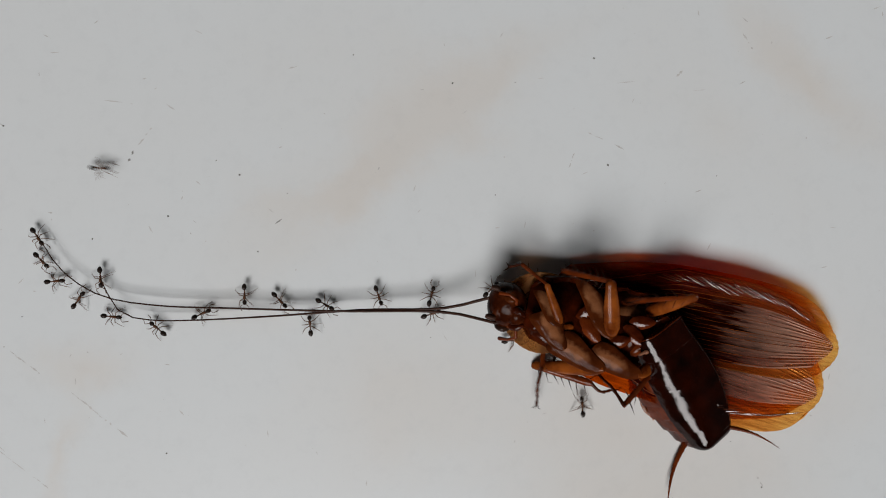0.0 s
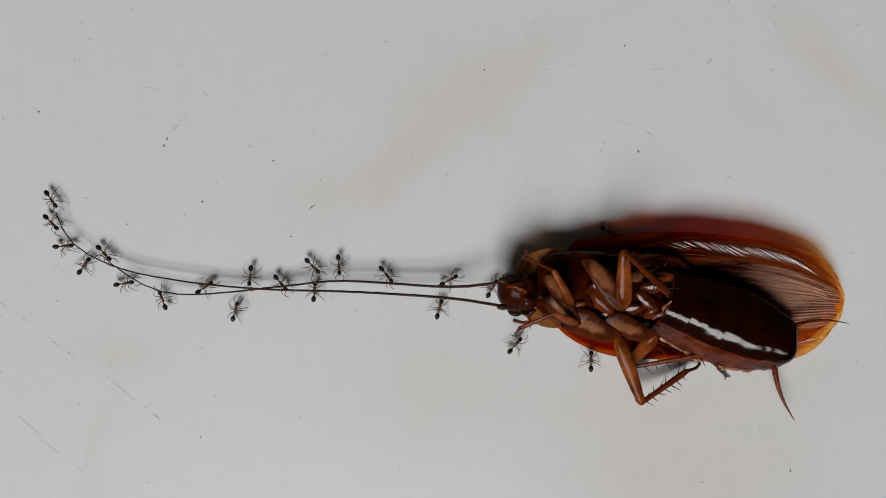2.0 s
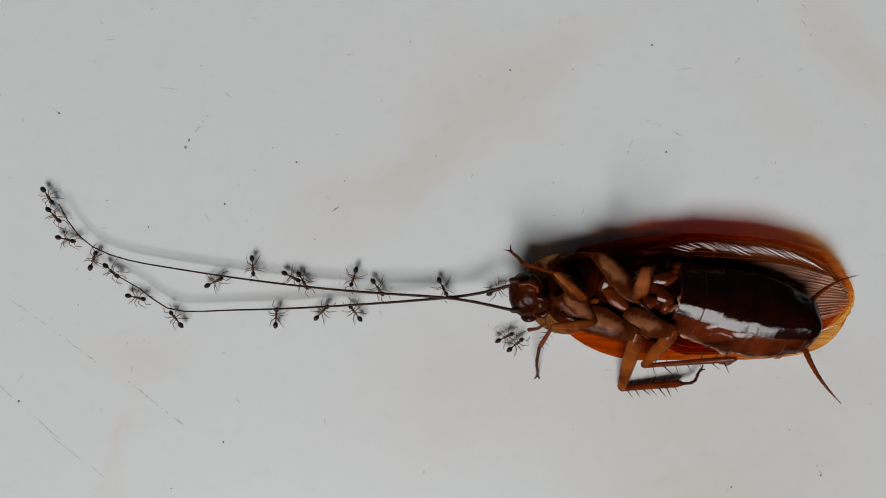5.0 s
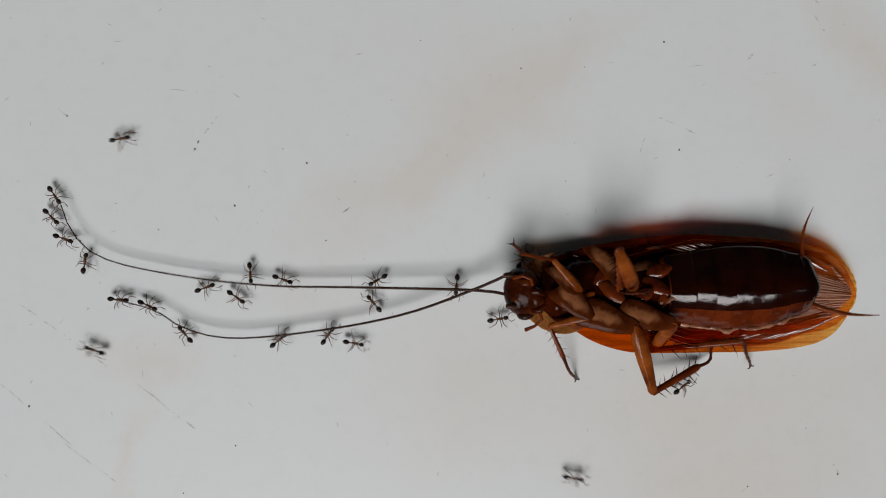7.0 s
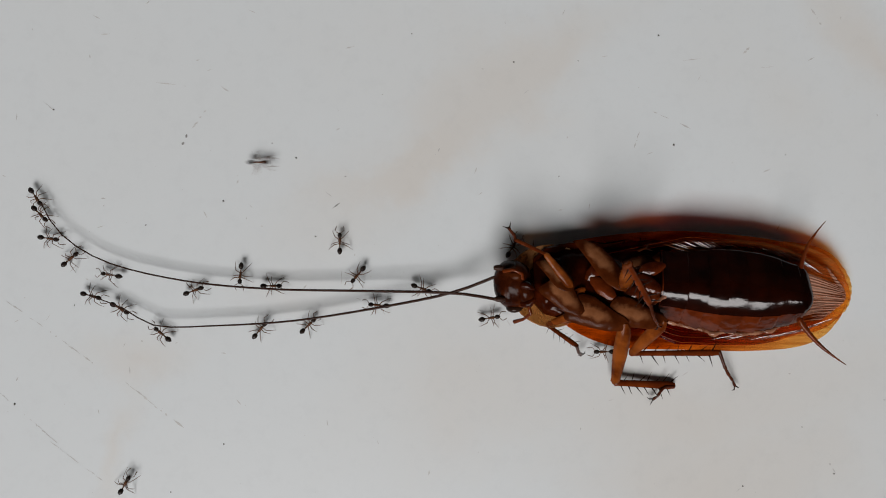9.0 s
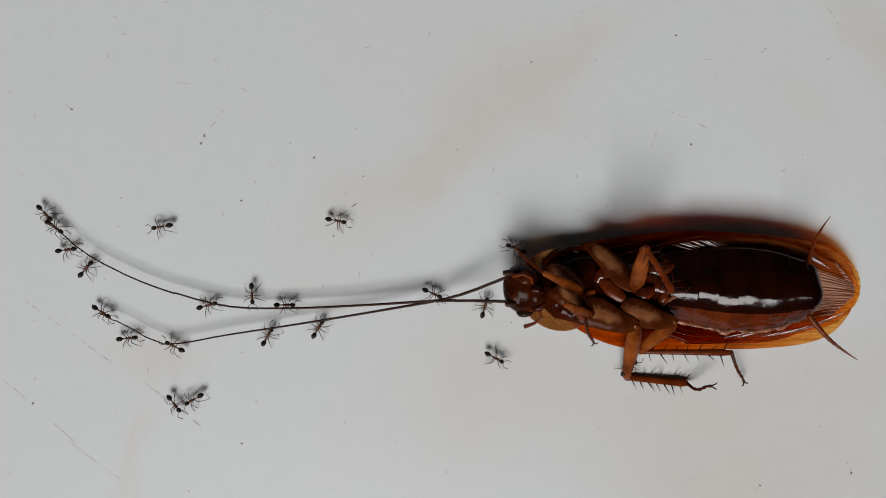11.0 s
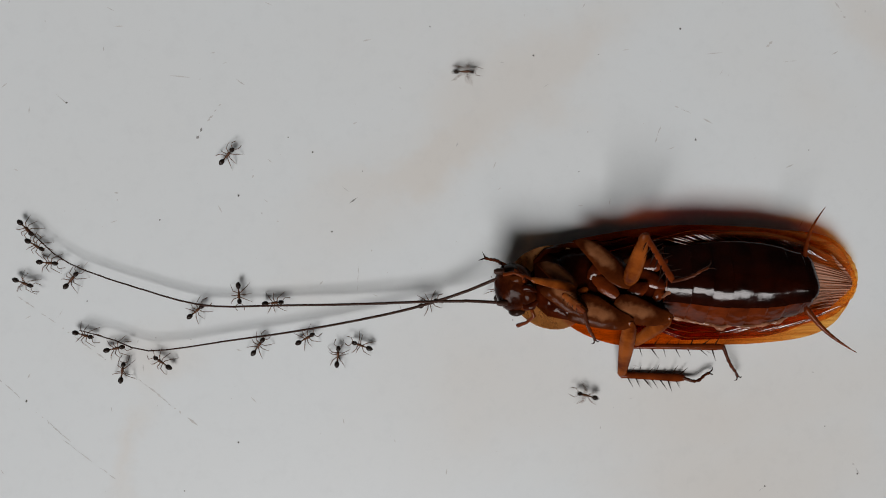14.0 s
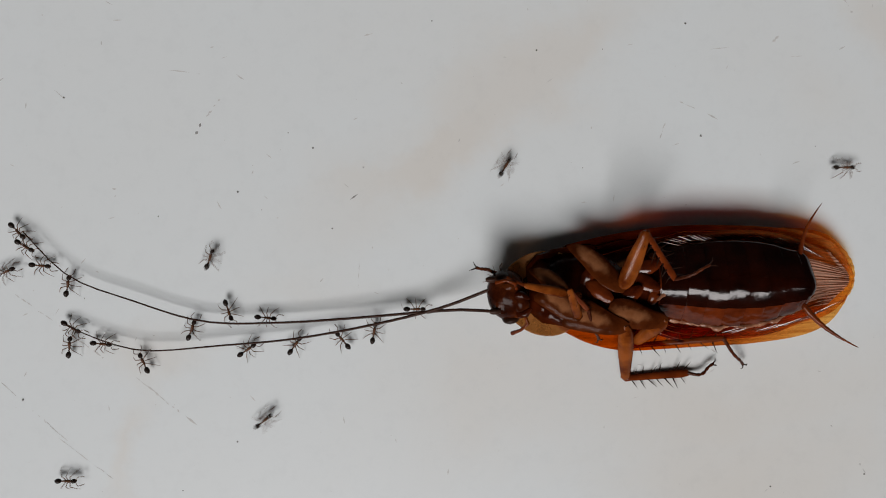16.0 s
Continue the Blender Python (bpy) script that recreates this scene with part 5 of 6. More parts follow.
    lower_feeler.at(3.5, (11.65, -2.99, 4.4), (6.46, -4.01, 2.5), (-3.16, -4.6, 1.75), (-14.83, -4.72, 1.45), (-22.62, -4.73, 1.35), (-27.82, -4.65, 1.3), (-31.77, -2.48, 1.25), (-34.39, 0.73, 1.25))
    lower_feeler.at(4, (10.94, -2.5, 4.4), (6.1, -3.59, 2.5), (-4.12, -4.04, 1.75), (-15.75, -4.34, 1.45), (-22.22, -4.59, 1.35), (-28.37, -4.84, 1.3), (-32.29, -2.22, 1.25), (-34.7, 0.67, 1.25))
    lower_feeler.at(6.5, (9.06, -2.86, 4.4), (4.56, -4.43, 2.5), (-1.78, -6.08, 1.75), (-10.75, -7.51, 1.45), (-19.09, -7.84, 1.35), (-27.44, -7.58, 1.3), (-31.32, -5.47, 1.25), (-36.45, -4.83, 1.25))
    lower_feeler.at(7, (8.75, -1.28, 4.4), (4.7, -3.22, 2.5), (-2.86, -5.97, 1.75), (-11.76, -7.77, 1.45), (-21.97, -8.78, 1.35), (-27.71, -7.75, 1.3), (-31.56, -5.53, 1.25), (-36.65, -4.24, 1.25))
    lower_feeler.at(7.5, (8.7, -1.41, 4.4), (3.91, -3.9, 2.5), (-2.96, -6.45, 1.75), (-11.15, -8.55, 1.45), (-21.23, -9.75, 1.35), (-28.8, -8.5, 1.3), (-31.97, -6.1, 1.25), (-37, -4.42, 1.25))
    lower_feeler.at(8, (8.68, -1.53, 4.4), (4.97, -3.66, 2.5), (-3.11, -6.02, 1.75), (-11.91, -7.92, 1.45), (-21.98, -8.68, 1.35), (-28.91, -7.94, 1.3), (-32.39, -5.6, 1.25), (-37.42, -4.48, 1.25))
    lower_feeler.at(8.5, (8.47, -1.76, 4.4), (4.45, -3.81, 2.5), (-3.65, -5.84, 1.75), (-13.11, -7.43, 1.45), (-22.57, -8.31, 1.35), (-29.51, -7.73, 1.3), (-33.01, -5.54, 1.25), (-37.73, -4.38, 1.25))
    lower_feeler.at(9, (8.43, -1.87, 4.4), (3.17, -3.97, 2.5), (-4.31, -5.58, 1.75), (-14.36, -7.17, 1.45), (-23.17, -7.74, 1.35), (-29.79, -7.74, 1.3), (-33.57, -5.74, 1.25), (-37.66, -4.22, 1.25))
    lower_feeler.at(11.5, (7.08, -2.17, 4.4), (1.11, -4.53, 2.5), (-5.74, -5.88, 1.75), (-15.17, -7.48, 1.45), (-23.97, -8.92, 1.35), (-30.89, -10.11, 1.3), (-34.68, -8.56, 1.25), (-38.76, -6.36, 1.25))
    lower_feeler.at(12.5, (6.64, -2.52, 4.4), (0.99, -4.74, 2.5), (-6.47, -6.22, 1.75), (-16.49, -7.94, 1.45), (-24.03, -9.32, 1.35), (-31.25, -10.33, 1.3), (-35.33, -9.21, 1.25), (-39.1, -7.14, 1.25))
    lower_feeler.at(13.5, (6.29, -2.49, 4.4), (1.47, -4.52, 2.5), (-5.3, -6.56, 1.75), (-14.6, -8.26, 1.45), (-23.29, -9.7, 1.35), (-31.66, -10.96, 1.3), (-35.73, -9.47, 1.25), (-39.93, -8.55, 1.25))
    lower_feeler.at(14.5, (5.79, -2.9, 4.4), (1.22, -4.92, 2.5), (-5.49, -6.8, 1.75), (-14.73, -8.69, 1.45), (-22.75, -9.81, 1.35), (-32, -10.87, 1.3), (-35.72, -10.13, 1.25), (-40.64, -8.42, 1.25))
    lower_feeler.at(15, (5.62, -3.15, 4.4), (1.09, -5.05, 2.5), (-5.6, -7, 1.75), (-14.81, -8.96, 1.45), (-23.4, -10.22, 1.35), (-31.68, -11.79, 1.3), (-36.32, -10.45, 1.25), (-40.93, -8.81, 1.25))
    lower_feeler.at(15.5, (5.25, -3.7, 4.4), (0.41, -5.8, 2.5), (-6.58, -7.75, 1.75), (-15.5, -9.35, 1.45), (-23.74, -10.1, 1.35), (-31.86, -10.9, 1.3), (-36.64, -9.9, 1.25), (-41.1, -8.3, 1.25))
    lower_feeler.at(16, (4.87, -4.13, 4.4), (-0.27, -6.25, 2.5), (-7.56, -8.15, 1.75), (-16.12, -9.74, 1.45), (-24.08, -10.5, 1.35), (-32.04, -11.09, 1.3), (-36.96, -10, 1.25), (-41.25, -8.19, 1.25))
    upper_feeler.key()
    lower_feeler.key()
    travel(ant_model, (0, -37.4, 3.81, -55), (0.5, -38.6, 4.46, -55), (1, -38.95, 4.73, -55), (1.5, -39.84, 5.29, -55), (2, -39.95, 6.38, -55),
           (2.5, -40.38, 6.14, -55), (3, -40.52, 6.41, -55), (3.5, -40.72, 6.25, -55), (4, -41.54, 6.62, -55), (6.5, -43.11, 7.3, -55),
           (7, -42.94, 7.49, -55), (7.5, -43.13, 7.17, -55), (8, -43.36, 6.84, -55), (8.5, -43.41, 6.71, -55), (9, -43.48, 6.71, -55),
           (11.5, -44.88, 4.05, -45), (12, -45.16, 3.49, -45), (12.5, -45.34, 3.86, -45), (13, -45.7, 3.39, -45), (13.5, -45.84, 2.94, -45),
           (14, -45.99, 2.62, -45), (14.5, -46.58, 2.51, -45), (15, -46.86, 2, -45), (16, -46.55, 1.92, -45))
    travel(another(), (0, -36.92, 1.08, -45), (0.5, -38.45, 1.7, -45), (1, -38.79, 2.3, -45), (1.5, -39.62, 2.99, -45), (2, -39.93, 3.69, -45),
           (2.5, -39.91, 4.04, -45), (3, -40.18, 3.79, -45), (3.5, -40.37, 4.29, -45), (4, -41.19, 4.53, -45), (6.5, -42.79, 5.16, -45),
           (7, -43.33, 5.04, -45), (7.5, -43, 4.94, -45), (8, -42.92, 4.93, -45), (8.5, -43.1, 4.8, -45), (9, -43.04, 4.8, -45),
           (11.5, -43.61, 2.78, -35), (12, -43.77, 2.23, -35), (12.5, -44.27, 1.52, -10), (13, -45.07, 1.38, -30), (13.5, -44.89, 1.13, -30),
           (14, -44.99, 0.74, -30), (14.5, -45.77, 0.77, -30), (15, -45.87, 0.14, -30), (16, -45.74, 0.25, -30))
    travel(another(), (0, -35.4, -1.38, 5), (0.5, -36.92, -0.91, 5), (1, -37.45, -0.58, 5), (1.5, -38.28, -0.16, 5), (2, -38.52, 0.88, 5),
           (2.5, -38.7, 1.22, -10), (3, -38.98, 1.11, -10), (3.5, -39.04, 1.68, -10), (4, -39.74, 1.67, -10), (6.5, -41.5, 2.7, -20),
           (7, -41.98, 2.53, -20), (7.5, -41.86, 2.39, -20), (8, -41.78, 2.39, -20), (8.5, -41.95, 2.19, -8), (9, -42.08, 2.01, -8),
           (11.5, -42.16, -0.02, 10), (12, -42.18, -0.56, 10), (12.5, -42.68, -0.13, 8), (13, -43.3, -0.69, 8), (13.5, -43.51, -0.81, -5),
           (14, -43.61, -1.26, -5), (14.5, -43.9, -1.1, -5), (15, -44.06, -1.59, -5), (16, -44.07, -1.91, -5))
    travel(another(), (0, -32.65, -3.58, 55), (0.5, -34.28, -3.18, 55), (1, -34.6, -2.65, 55), (1.5, -35.43, -2.04, 55), (2, -36.07, -1.46, 55),
           (2.5, -36.19, -1.06, 55), (3, -36.53, -1.23, 55), (3.5, -36.4, -0.72, 65), (4, -36.91, -0.66, 65), (6.5, -38.32, -0.16, 80),
           (7, -39.48, -0.37, 80), (7.5, -39.13, -0.35, 80), (8, -39.43, -0.15, 60), (8.5, -39.41, -0.3, 40), (9, -39.67, -0.41, 40),
           (11.5, -40, -1.79, 50), (12, -40.1, -1.89, 50), (12.5, -40.15, -1.84, 50), (13, -40.34, -2.38, 50), (13.5, -40.69, -2.82, 50),
           (14, -40.97, -3.26, 50), (14.5, -41.22, -3.09, 50), (15, -41.08, -3.88, 80), (16, -40.97, -4.19, 80))
    travel(another(), (0, -30.07, -0.82, -85), (0.5, -32, -1.33, -60), (1, -33.11, -0.67, -60), (1.5, -33.87, -0.65, -45), (2, -33.79, 0.2, -45),
           (2.5, -34.09, 0.27, -55), (3, -34.25, 0.03, -55), (3.5, -34.44, 0.28, -55), (4, -34.76, 0.34, -60), (6.5, -35.86, -4.89, -5),
           (7, -35.75, -4.43, -5), (7.5, -36.47, -4.8, -5), (8, -36.7, -4.73, -10), (8.5, -36.87, -4.57, -15), (9, -37.33, -4.41, -15),
           (11.5, -38.22, -6.87, -35), (12, -38.33, -7.4, -35), (12.5, -38.76, -7.73, -35), (13, -38.64, -7.92, -35), (13.5, -39.25, -8.9, -15),
           (14, -39.65, -9.2, -15), (14.5, -40.03, -8.88, -30), (15, -40.26, -9.15, -30), (16, -40.65, -8.58, -30))
    travel(another(), (0, -28.86, -5.37, -5), (0.5, -29.8, -5.05, -5), (1, -30.63, -4.59, -5), (1.5, -31.14, -3.85, 10), (2, -31.46, -3.39, 10),
           (2.5, -31.77, -3.47, 10), (3, -31.93, -3.68, 10), (3.5, -32.25, -3.5, -5), (4, -32.58, -3.76, -5), (6.5, -32.62, -5.21, -25),
           (7, -32.41, -5.08, -25), (7.5, -32.97, -5.45, -30), (8, -33.26, -5.56, -30), (8.5, -33.56, -5.53, -30), (9, -34.09, -5.81, -30),
           (11.5, -35.37, -9.86, 10), (12, -35.35, -10.13, 10), (12.5, -35.59, -10.51, 12), (13, -35.74, -10.99, 12), (13.5, -35.99, -10.78, 12),
           (14, -36.2, -10.76, 12), (14.5, -36.86, -10.43, -5), (15, -36.84, -10.88, -5), (16, -37.37, -10.43, -5))
    travel(another(), (0, -23.38, -6.76, 140), (0.5, -24.74, -7.18, 130), (1, -25.55, -6.64, 130), (1.5, -26.38, -5.78, 115), (2, -26.84, -5.32, 110),
           (2.5, -26.95, -5.74, 110), (3, -27.13, -6.07, 110), (3.5, -27.64, -6.08, 110), (4, -27.99, -6.14, 125), (6.5, -27.56, -8.46, 130),
           (7, -28.04, -8.44, 130), (7.5, -28.2, -8.83, 140), (8, -28.5, -8.87, 140), (8.5, -28.79, -8.85, 140), (9, -29.2, -8.79, 140),
           (11.5, -29.85, -10.81, 155), (12, -29.78, -11.21, 155), (12.5, -30.14, -11.02, 155), (13, -30.27, -11.61, 155), (13.5, -30.6, -12.03, 145),
           (14, -30.75, -12.32, 145), (14.5, -31.94, -12.42, 120), (15, -32.12, -13.22, 120), (16, -32.6, -12.58, 115))
    travel(another(), (0, -18.51, -5.03, 25), (0.5, -20.36, -5.04, 15), (1, -20.64, -4.81, 15), (1.5, -21.72, -4.36, 35), (2, -22.13, -3.83, 35),
           (2.5, -22.36, -3.73, 10), (3, -22.62, -4, 10), (3.5, -22.94, -4.2, 10), (4, -23.31, -3.03, 15), (6.5, -25.03, -2.75, 35),
           (7, -25.9, -3.16, 20), (7.5, -25.97, -4.19, 15), (8, -25.77, -3.85, 15), (8.5, -25.91, -4.02, 20), (9, -25.83, -3.91, 20),
           (11.5, -26.42, -5.93, 15), (12, -26.29, -6.02, 40), (12.5, -26.47, -6.14, 40), (13, -26.69, -5.82, 40), (13.5, -27.03, -6.45, 40),
           (14, -27.2, -6.68, 40), (14.5, -27.58, -7.26, 40), (15, -27.42, -7.5, 60), (16, -27.48, -8.98, 70))
    travel(another(), (0, -13.51, -2.65, -88), (0.5, -15.13, -3.03, -88), (1, -15.53, -2.72, -88), (1.5, -16.53, -2.61, -88), (2, -16.76, -2.27, -95),
           (2.5, -16.78, -2.38, -100), (3, -17.06, -2.71, -100), (3.5, -17.44, -2.9, -100), (4, -18.43, -1.36, -85), (6.5, -19.91, -0.68, -85),
           (7, -20.69, -1.37, -85), (7.5, -20.56, -2.16, -85), (8, -20.55, -2.2, -100), (8.5, -20.69, -2.12, -95), (9, -20.49, -1.88, -95),
           (11.5, -21.34, -4.47, -85), (12, -20.97, -3.8, -100), (12.5, -21.28, -3.61, -100), (13, -21.6, -3.3, -100), (13.5, -22.2, -3.94, -85),
           (14, -22.38, -4.54, -85), (14.5, -23.04, -4.33, -85), (15, -23.39, -4.64, -85), (16, -23.46, -6.68, -70))
    travel(another(), (0, -9.53, -3.27, -45), (0.5, -11.19, -3.46, -45), (1, -11.58, -3.54, -45), (1.5, -12.91, -3.23, -25), (2, -13.27, -3.09, -50),
           (2.5, -13.49, -3.35, -50), (3, -13.78, -3.67, -50), (3.5, -13.9, -3.79, -10), (4, -14.37, -2.77, -15), (6.5, -16.22, -1.85, -35),
           (7, -17.08, -2.15, -20), (7.5, -17.06, -3.31, -10), (8, -17.06, -3.22, -10), (8.5, -17.25, -3.27, 0), (9, -17.13, -3.34, 0),
           (11.5, -17.72, -5.74, 0), (12, -17.62, -5.2, 5), (12.5, -17.67, -5, 5), (13, -18.14, -4.74, 5), (13.5, -18.44, -5.38, 5),
           (14, -18.68, -5.66, 5), (14.5, -19.12, -5.63, 5), (15, -19.17, -5.68, 5), (16, -19.44, -7.53, -5))
    travel(another(), (0, -30.29, 11.68, 0), (0.5, -11.91, 4.4, -40), (1, -9.11, -0.29, -45), (1.5, -9.77, -0.24, -45), (2, -9.61, -1.09, -45),
           (2.5, -9.62, -1.54, -70), (3, -8.35, -2.32, -50), (3.5, -10.69, -3.17, -75), (4, -11.44, -2.42, -75), (6.5, -20.3, -3.15, -30),
           (7, -22.36, -4.13, -35), (7.5, -22.66, -4.83, -45), (8, -22.72, -6.64, -35), (8.5, -26.49, -6.37, -170), (9, -34.91, -2.12, 170),
           (11.3, -31.09, 3.29, 200), (11.5, -34.41, 2.52, 210), (12, -39.46, 8.56, 120), (12.5, -49.02, 14, 160), (13, -52.32, 16.15, 160))
    travel(another(), (0, -4.32, -3.75, -30), (0.5, -5.61, -3.81, -30), (1, -6.32, -2.82, -40), (1.5, -6.47, -2.13, -40), (2, -6.52, -0.93, -85),
           (2.5, -5.81, -1.65, -120), (3, -5.73, -2.69, -125), (3.5, -5.91, -3.39, -125), (4, -8.7, -1.42, -85), (6.5, -5.52, -3.09, -150),
           (7, -6.14, -2.23, -150), (7.5, -6.24, -2.5, -140), (8, -6.51, -2.4, -125), (8.5, -6.61, -2.27, -125), (9, -7.28, -2.01, -130),
           (11.3, 8.2, -11.97, -10), (11.5, 10.33, -12.11, 0), (12, 15.94, -14.08, -25), (12.5, 13.36, -15.45, 175), (13, 5.72, -19.1, 220),
           (13.5, -3.08, -20.66, 110), (14, -8.72, -10.4, 160), (14.5, -7.79, -10.23, 120), (15, -7.25, -9.55, 100), (16, -7.57, -9.23, 80))
    travel(another(), (0, -5.93, -6.3, 95), (0.5, -7.04, -5.92, 95), (1, -7.81, -5.47, 95), (1.5, -8.62, -4.65, 95), (2, -9.32, -4.18, 85),
           (2.5, -9.86, -4.44, 85), (3, -10.43, -4.82, 55), (3.5, -10.8, -5.73, 50), (4, -11.41, -5.35, 40), (6.5, -11.1, -8.34, 60),
           (7, -11.94, -8.66, 55), (7.5, -12.43, -8.98, 45), (8, -12.61, -8.75, 45), (8.5, -12.67, -8.63, 45), (9, -13, -7.85, 45),
           (11.5, -13.98, -8.35, 60), (12, -14.13, -8.24, 40), (12.5, -14.5, -7.98, 40), (13, -14.73, -8.95, 40), (13.5, -15.12, -9.26, 30),
           (14, -15.11, -9.66, 30), (14.5, -15.69, -9.74, 40), (15, -16.12, -10.08, 40), (16, -16.22, -10.62, 55))
    travel(another(), (0.4, -23.51, -32.11, 75), (1, -22.52, -26, 80), (1.5, -20.02, -18.44, 62), (2, -18.49, -6.56, 75), (2.5, -15.97, -5.79, 80),
           (3, -16.05, -5.98, 80), (3.5, -15.9, -6.62, 70), (4, -16.17, -6.04, 90), (6.5, -16.87, -8.79, 55), (7, -17.54, -9.16, 40),
           (7.5, -17.71, -9.8, 45), (8, -18.14, -9.38, 35), (8.5, -18.21, -9.13, 35), (9, -18.4, -8.36, 50), (11.5, -19.63, -9.23, 60),
           (12, -19.52, -9.19, 55), (12.5, -19.57, -9.25, 55), (13, -19.76, -9.9, 55), (13.5, -20.26, -10.45, 55), (14, -20.3, -10.55, 55),
           (14.5, -20.98, -10.43, 40), (15, -21.33, -10.83, 40), (16, -21.47, -11.12, 35))
    travel(another(), (0, 1.86, -2.66, -70), (0.5, 0.94, -2.71, -70), (1, 0.12, -2.43, -80), (1.5, -0.41, -1.94, -60), (2, -1.06, -2, -50),
           (2.5, -1.53, -2.28, -50), (3, -1.47, -2.66, -50), (3.5, -1.65, -3.02, -50), (4, -2.62, -2.8, -50), (6.5, -6.69, -4.58, -100),
           (7, -6.59, -5, 130), (7.5, -6.88, -5.81, 130), (8, -6.51, -5.51, 140), (8.5, -5.02, -6.09, 165), (9, -4.93, -5.51, 175),
           (11.5, 6.53, -5.95, 60), (12, 7.08, -3.63, 80), (12.5, 7.16, -3.1, 80), (13, 7.02, -4.19, 80), (14, 6.17, -4.31, 80),
           (14.5, 4.97, -5.25, -60), (15, 3.91, -6.42, -90), (15.5, 4.62, -3.95, 0), (16, 5.77, -3.45, 60))
    travel(another(), (0, 7.92, -2.8, 75), (0.5, 8.03, -3.05, 30), (1, 6.83, -3.02, 30), (1.5, 6.51, -2.54, 25), (2, 6.17, -2.72, 30),
           (2.5, 6.04, -2.69, 25), (3, 4.56, -2.41, 80), (3.5, 3.13, -2.98, -60), (4, 2.28, -2.77, -45), (6.5, 3.03, -3.61, -95),
           (7, 2.74, -2.76, -95), (7.5, 2.66, -3.28, -95), (8, 1.75, -3.29, -95), (8.5, 0.39, -3.75, -35), (9, -0.3, -3.6, -20),
           (11.5, -1.09, -4.36, -25), (12, -0.83, -4.45, 0), (12.5, -1.01, -4.56, 0), (13, -1.22, -5.15, 10), (13.5, -1.52, -5.31, 20),
           (14, -1.53, -5.7, 20), (14.5, -1.88, -5.87, 30), (15, -2.48, -6.25, 30), (16, -3.18, -6.56, 0))
    travel(another(), (0, 7.87, -4.82, 20), (0.5, 6.6, -5.29, 50), (1, 5.87, -5.79, 50), (1.5, 5.68, -6.17, 85), (2, 5.15, -6.08, 75),
           (2.5, 5.07, -6.31, 75), (3, 3.81, -7.01, 110), (3.5, -0.11, -6.94, -20), (4, -7.16, -6.1, 130), (6.5, -7.53, -8.14, 95),
           (7, -9.05, -9.43, -10), (7.5, -13.14, -16.17, 215), (8, -26.22, -23.17, 200), (8.5, -32.45, -26.43, 210), (9, -33.53, -25.69, 60),
           (9.2, -32.65, -21.02, 75), (11.3, -29.32, -15.12, -60), (11.5, -28.71, -13.73, 75), (12, -28.58, -17.03, -60), (12.5, -27.29, -18.3, -35),
           (13, -16.29, -18.26, 50), (13.5, -11.54, -11.7, 75), (14, -11.47, -11.66, 85), (14.5, -10.71, -11.67, 75), (15, -11.09, -10.93, 90),
           (16, -10.9, -10.04, 130))
    travel(another(), (0, 14.75, -1.97, 45), (0.5, 13.92, -1.49, 60), (1, 13.07, -2.3, 60), (1.5, 12.76, -1.96, 60), (2, 11.23, -3.66, 60),
           (2.5, 11.44, -4.49, 60), (3, 10.22, -6.3, 0), (3.5, 8.86, -6.2, 5), (4, 7.85, -5.53, 5), (6.5, 10.17, -0.7, 60), (9, 9.87, 0.84, 60),
           (11.5, 8.24, 0.72, 170), (12, 8.35, 0.36, 170), (12.5, 8.49, 0.57, 170), (13, 7.45, 0.21, 150), (13.2, 7.01, 2.33, 130),
           (13.5, -3.09, 8.92, 150), (14, 2.37, 19.92, 0), (14.4, 21.09, 8.66, -25), (14.5, 22.27, 8.77, -25), (14.8, 33.51, 5.47, -20),
           (15, 34.71, 4.7, -65), (15.5, 34.61, 3.97, -60), (15.8, 39.87, 7.12, 30), (16, 43.58, 9.02, 0))
    travel(another(), (0, 17.21, -7.75, 10), (0.5, 15.62, -9.16, 40), (1, 14.79, -9.64, 45), (1.5, 14.14, -10.05, 45), (2, 13.92, -10.2, 50),
           (2.5, 13.65, -10.07, 50), (3, 13.66, -10.53, 50), (3.5, 13.62, -10.62, 55), (4, 12.92, -11.04, 70), (6.5, 7.57, -7.5, -15),
           (7, 7.37, -6.76, 10), (7.5, 7.11, -6.91, 15), (8, 7.09, -6.85, 10), (8.5, 7.08, -6.94, 5), (9, 7.32, -6.97, 10), (11.3, 21.6, -12.93, 60),
           (11.5, 20.49, -12.62, 100), (12, 16.26, -10.73, 190), (12.5, 12.73, -12.1, -50), (13, 13.96, -16.57, -75), (13.2, 17.65, -19.38, -30),
           (13.5, 22.81, -16.76, 60), (14, 16.21, -15.87, 165), (14.5, 6.09, -9.42, 130), (15, 3.91, -8.28, 110), (15.5, 0.91, -3.46, 80),
           (16, 6.67, 8.92, 60))
    travel(another(), (0, 22.11, -10.18, 85), (0.5, 22.85, -11.26, 115), (1, 22.5, -11.93, 100), (1.5, 22.91, -11.62, 90), (2, 22.8, -11.96, 90),
           (2.5, 23.19, -11.98, 90), (3, 20.69, -12.44, -20), (3.5, 18.27, -10.77, 85), (4, 18.53, -10.15, 90), (6.3, -2.93, -7.18, -50),
           (6.5, 2.38, -12.04, -85), (7, 15.9, -24.8, -10), (7.4, 25.23, -29.83, -40))
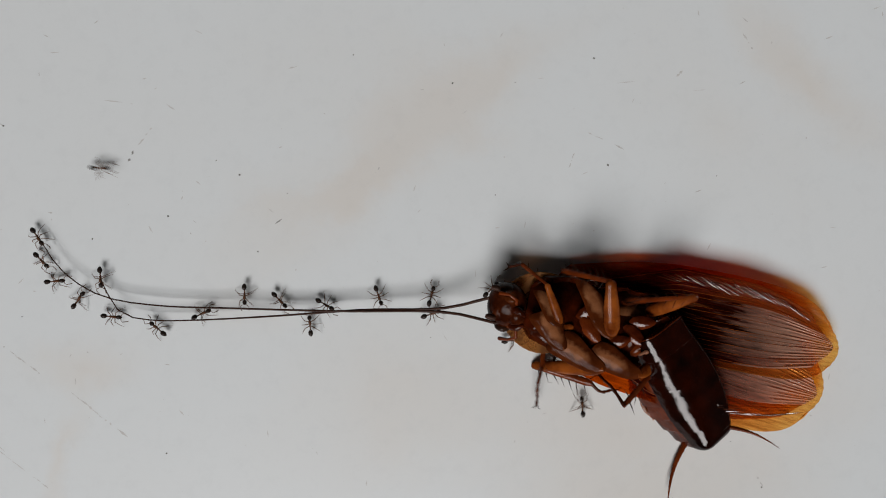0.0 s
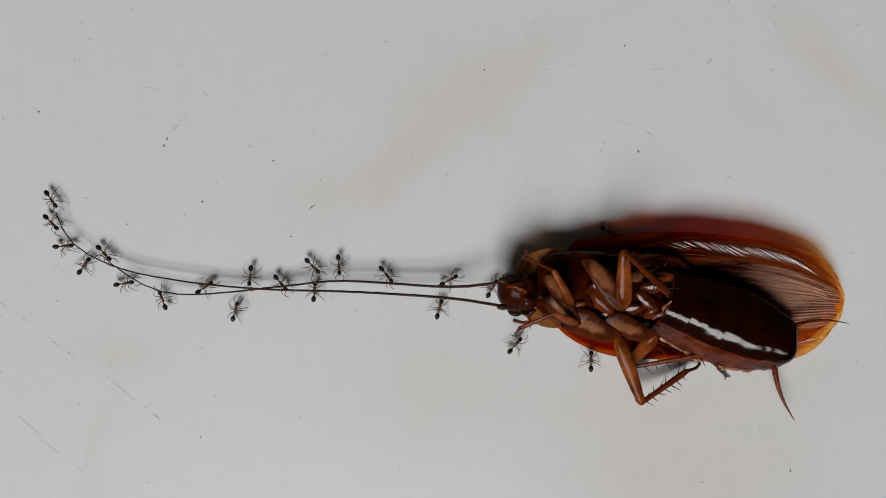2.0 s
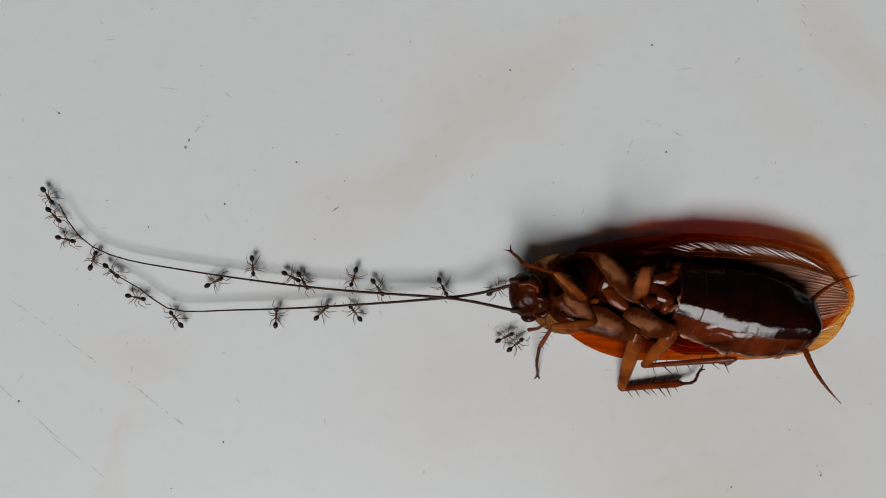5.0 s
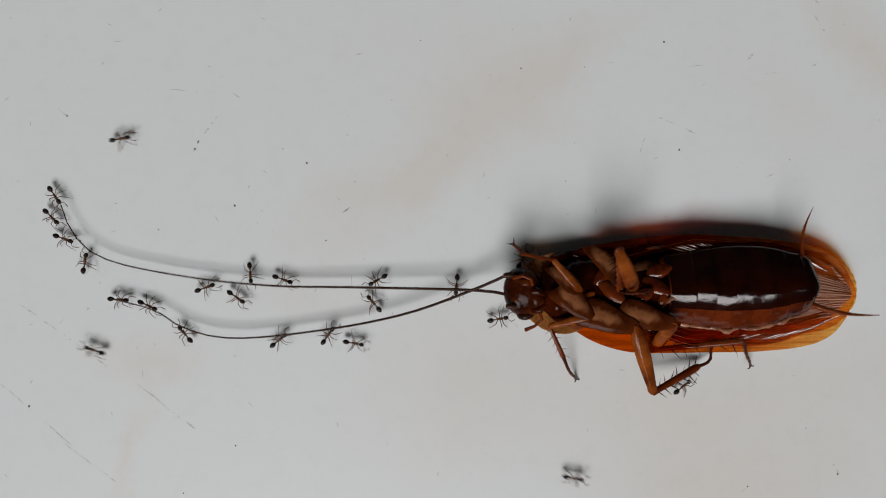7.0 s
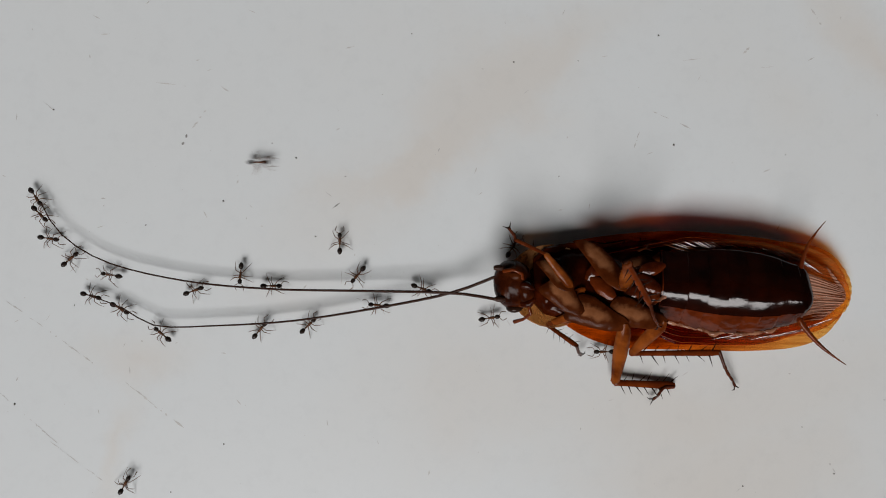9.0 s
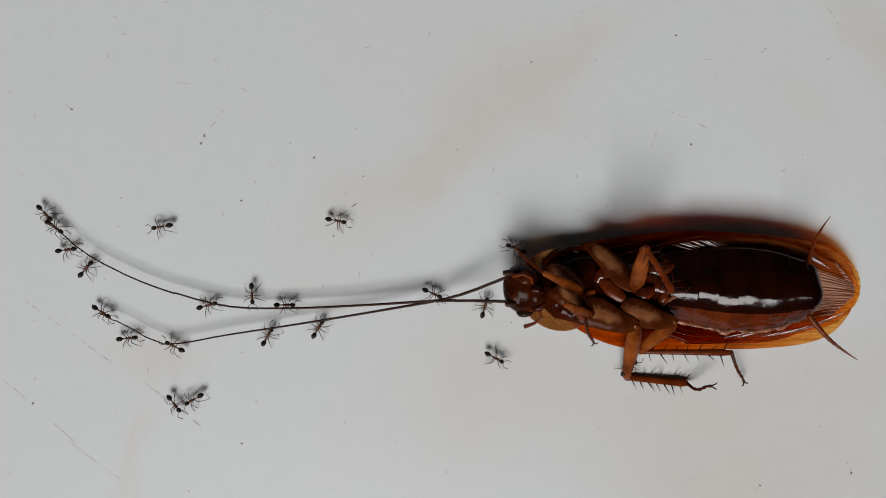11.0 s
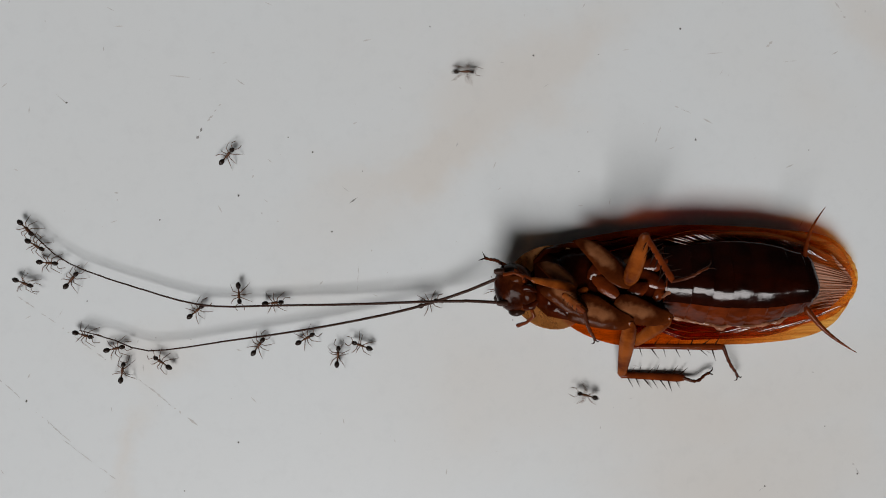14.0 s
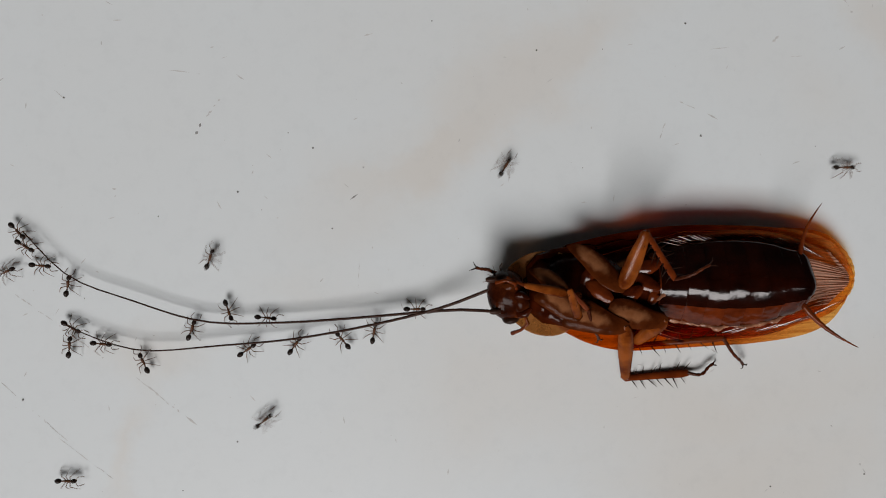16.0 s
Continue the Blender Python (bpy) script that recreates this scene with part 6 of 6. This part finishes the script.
    travel(another(), (0, 25.41, -15.37, 95), (0.5, 27.11, -10.9, 60), (1, 27.6, -8.72, 40), (1.5, 29.91, -6.95, 30), (4, 26.47, -7.34, 30),
           (6.5, 22.48, -9.13, 30), (7, 28.28, -14.52, 40), (7.5, 29.56, -12.23, 50), (8, 29.64, -12.39, 90), (8.5, 25.86, -12.39, 200),
           (9, 20.34, -10.73, 180), (10.2, 24.38, -15.74, -60), (11, 28.18, -31.02, -70))
    travel(another(), (0.4, 4.8, 33.62, 10), (1, 17.59, 5.31, 30), (1.2, 21.43, 4.61, -20), (1.5, 23.77, 3.53, -30), (2, 24.64, 3.16, -30),
           (2.5, 25.2, 3.29, -10), (3, 31.23, 4.68, -15), (3.5, 37.09, 2.24, -10), (4, 36.31, 2.85, -5), (5.2, 56.42, 13.19, 20))
    travel(another(), (9.4, -52.03, -30.31, 180), (11.1, -27.47, -15.75, -150), (11.3, -30.47, -15.12, 200), (11.5, -34.1, -13.54, 240),
           (12, -48.59, -20.7, 190), (12.5, -49.33, -23.05, -80), (13, -35.28, -22.69, 60), (13.5, -34.98, -13.78, 85), (14, -35.26, -13.45, 80),
           (14.5, -39.22, -12.24, 110), (15, -39.94, -12.25, 80), (16, -40.76, -10.87, 85))
    travel(another(), (4.8, 1.29, -32.49, 180), (6, -15.59, -14.98, 180), (6.3, -20.43, -14.31, 180), (6.5, -25.69, -13.32, 180),
           (7, -38.34, -10.22, 160), (7.5, -50.79, -7.96, 170), (13.3, -52.37, -1.97, 0), (14, -46.3, -3.45, -20), (14.5, -44.21, -6.83, -35),
           (15, -43.23, -11.64, -40), (15.5, -34.57, -20.98, -40), (15.8, -25.5, -21.13, 10), (16, -19.6, -18.85, 40))
    travel(another(), (14.6, -51.76, -32.41, 40), (15.5, -44.83, -26.48, 30), (16, -41.16, -25.4, 0))
    travel(another(), (12.5, -53.45, 3.23, 0), (13, -48.03, 2.95, 0), (13.5, -51.79, 1.25, 180), (15.4, -51.64, -2.15, 0), (16, -47.9, -2.72, 25))
    travel(another(), (5.8, -53.06, 8.26, 0), (6.5, -43.83, 11.65, -25), (7, -35.53, 13.78, 10), (7.5, -22, 12.03, 25), (8, -10.51, 9.11, -35),
           (8.5, -8.07, 1.11, -60), (9, -9.38, 1.36, 90), (11.5, -12.32, 5.3, -30), (12, -12.41, 8.29, -60), (12.5, -21.79, 13.24, 195),
           (13, -24.14, 11.04, 25), (13.5, -24.22, 10.79, 30), (14, -23.78, 10.48, 50), (14.5, -23.86, 10.49, 60), (15, -23.93, 10.38, 30),
           (15.5, -24.56, 6.42, -110), (16, -25.52, -1.24, 70))
    travel(another(), (8.2, -51.75, 8.37, 20), (8.5, -42.89, 11.81, 40), (8.8, -29.13, 13.3, 0), (9, -18.52, 10.51, 0), (9.2, -9.96, 12.98, 30),
           (9.8, -0.09, 32.65, 50))


motions()
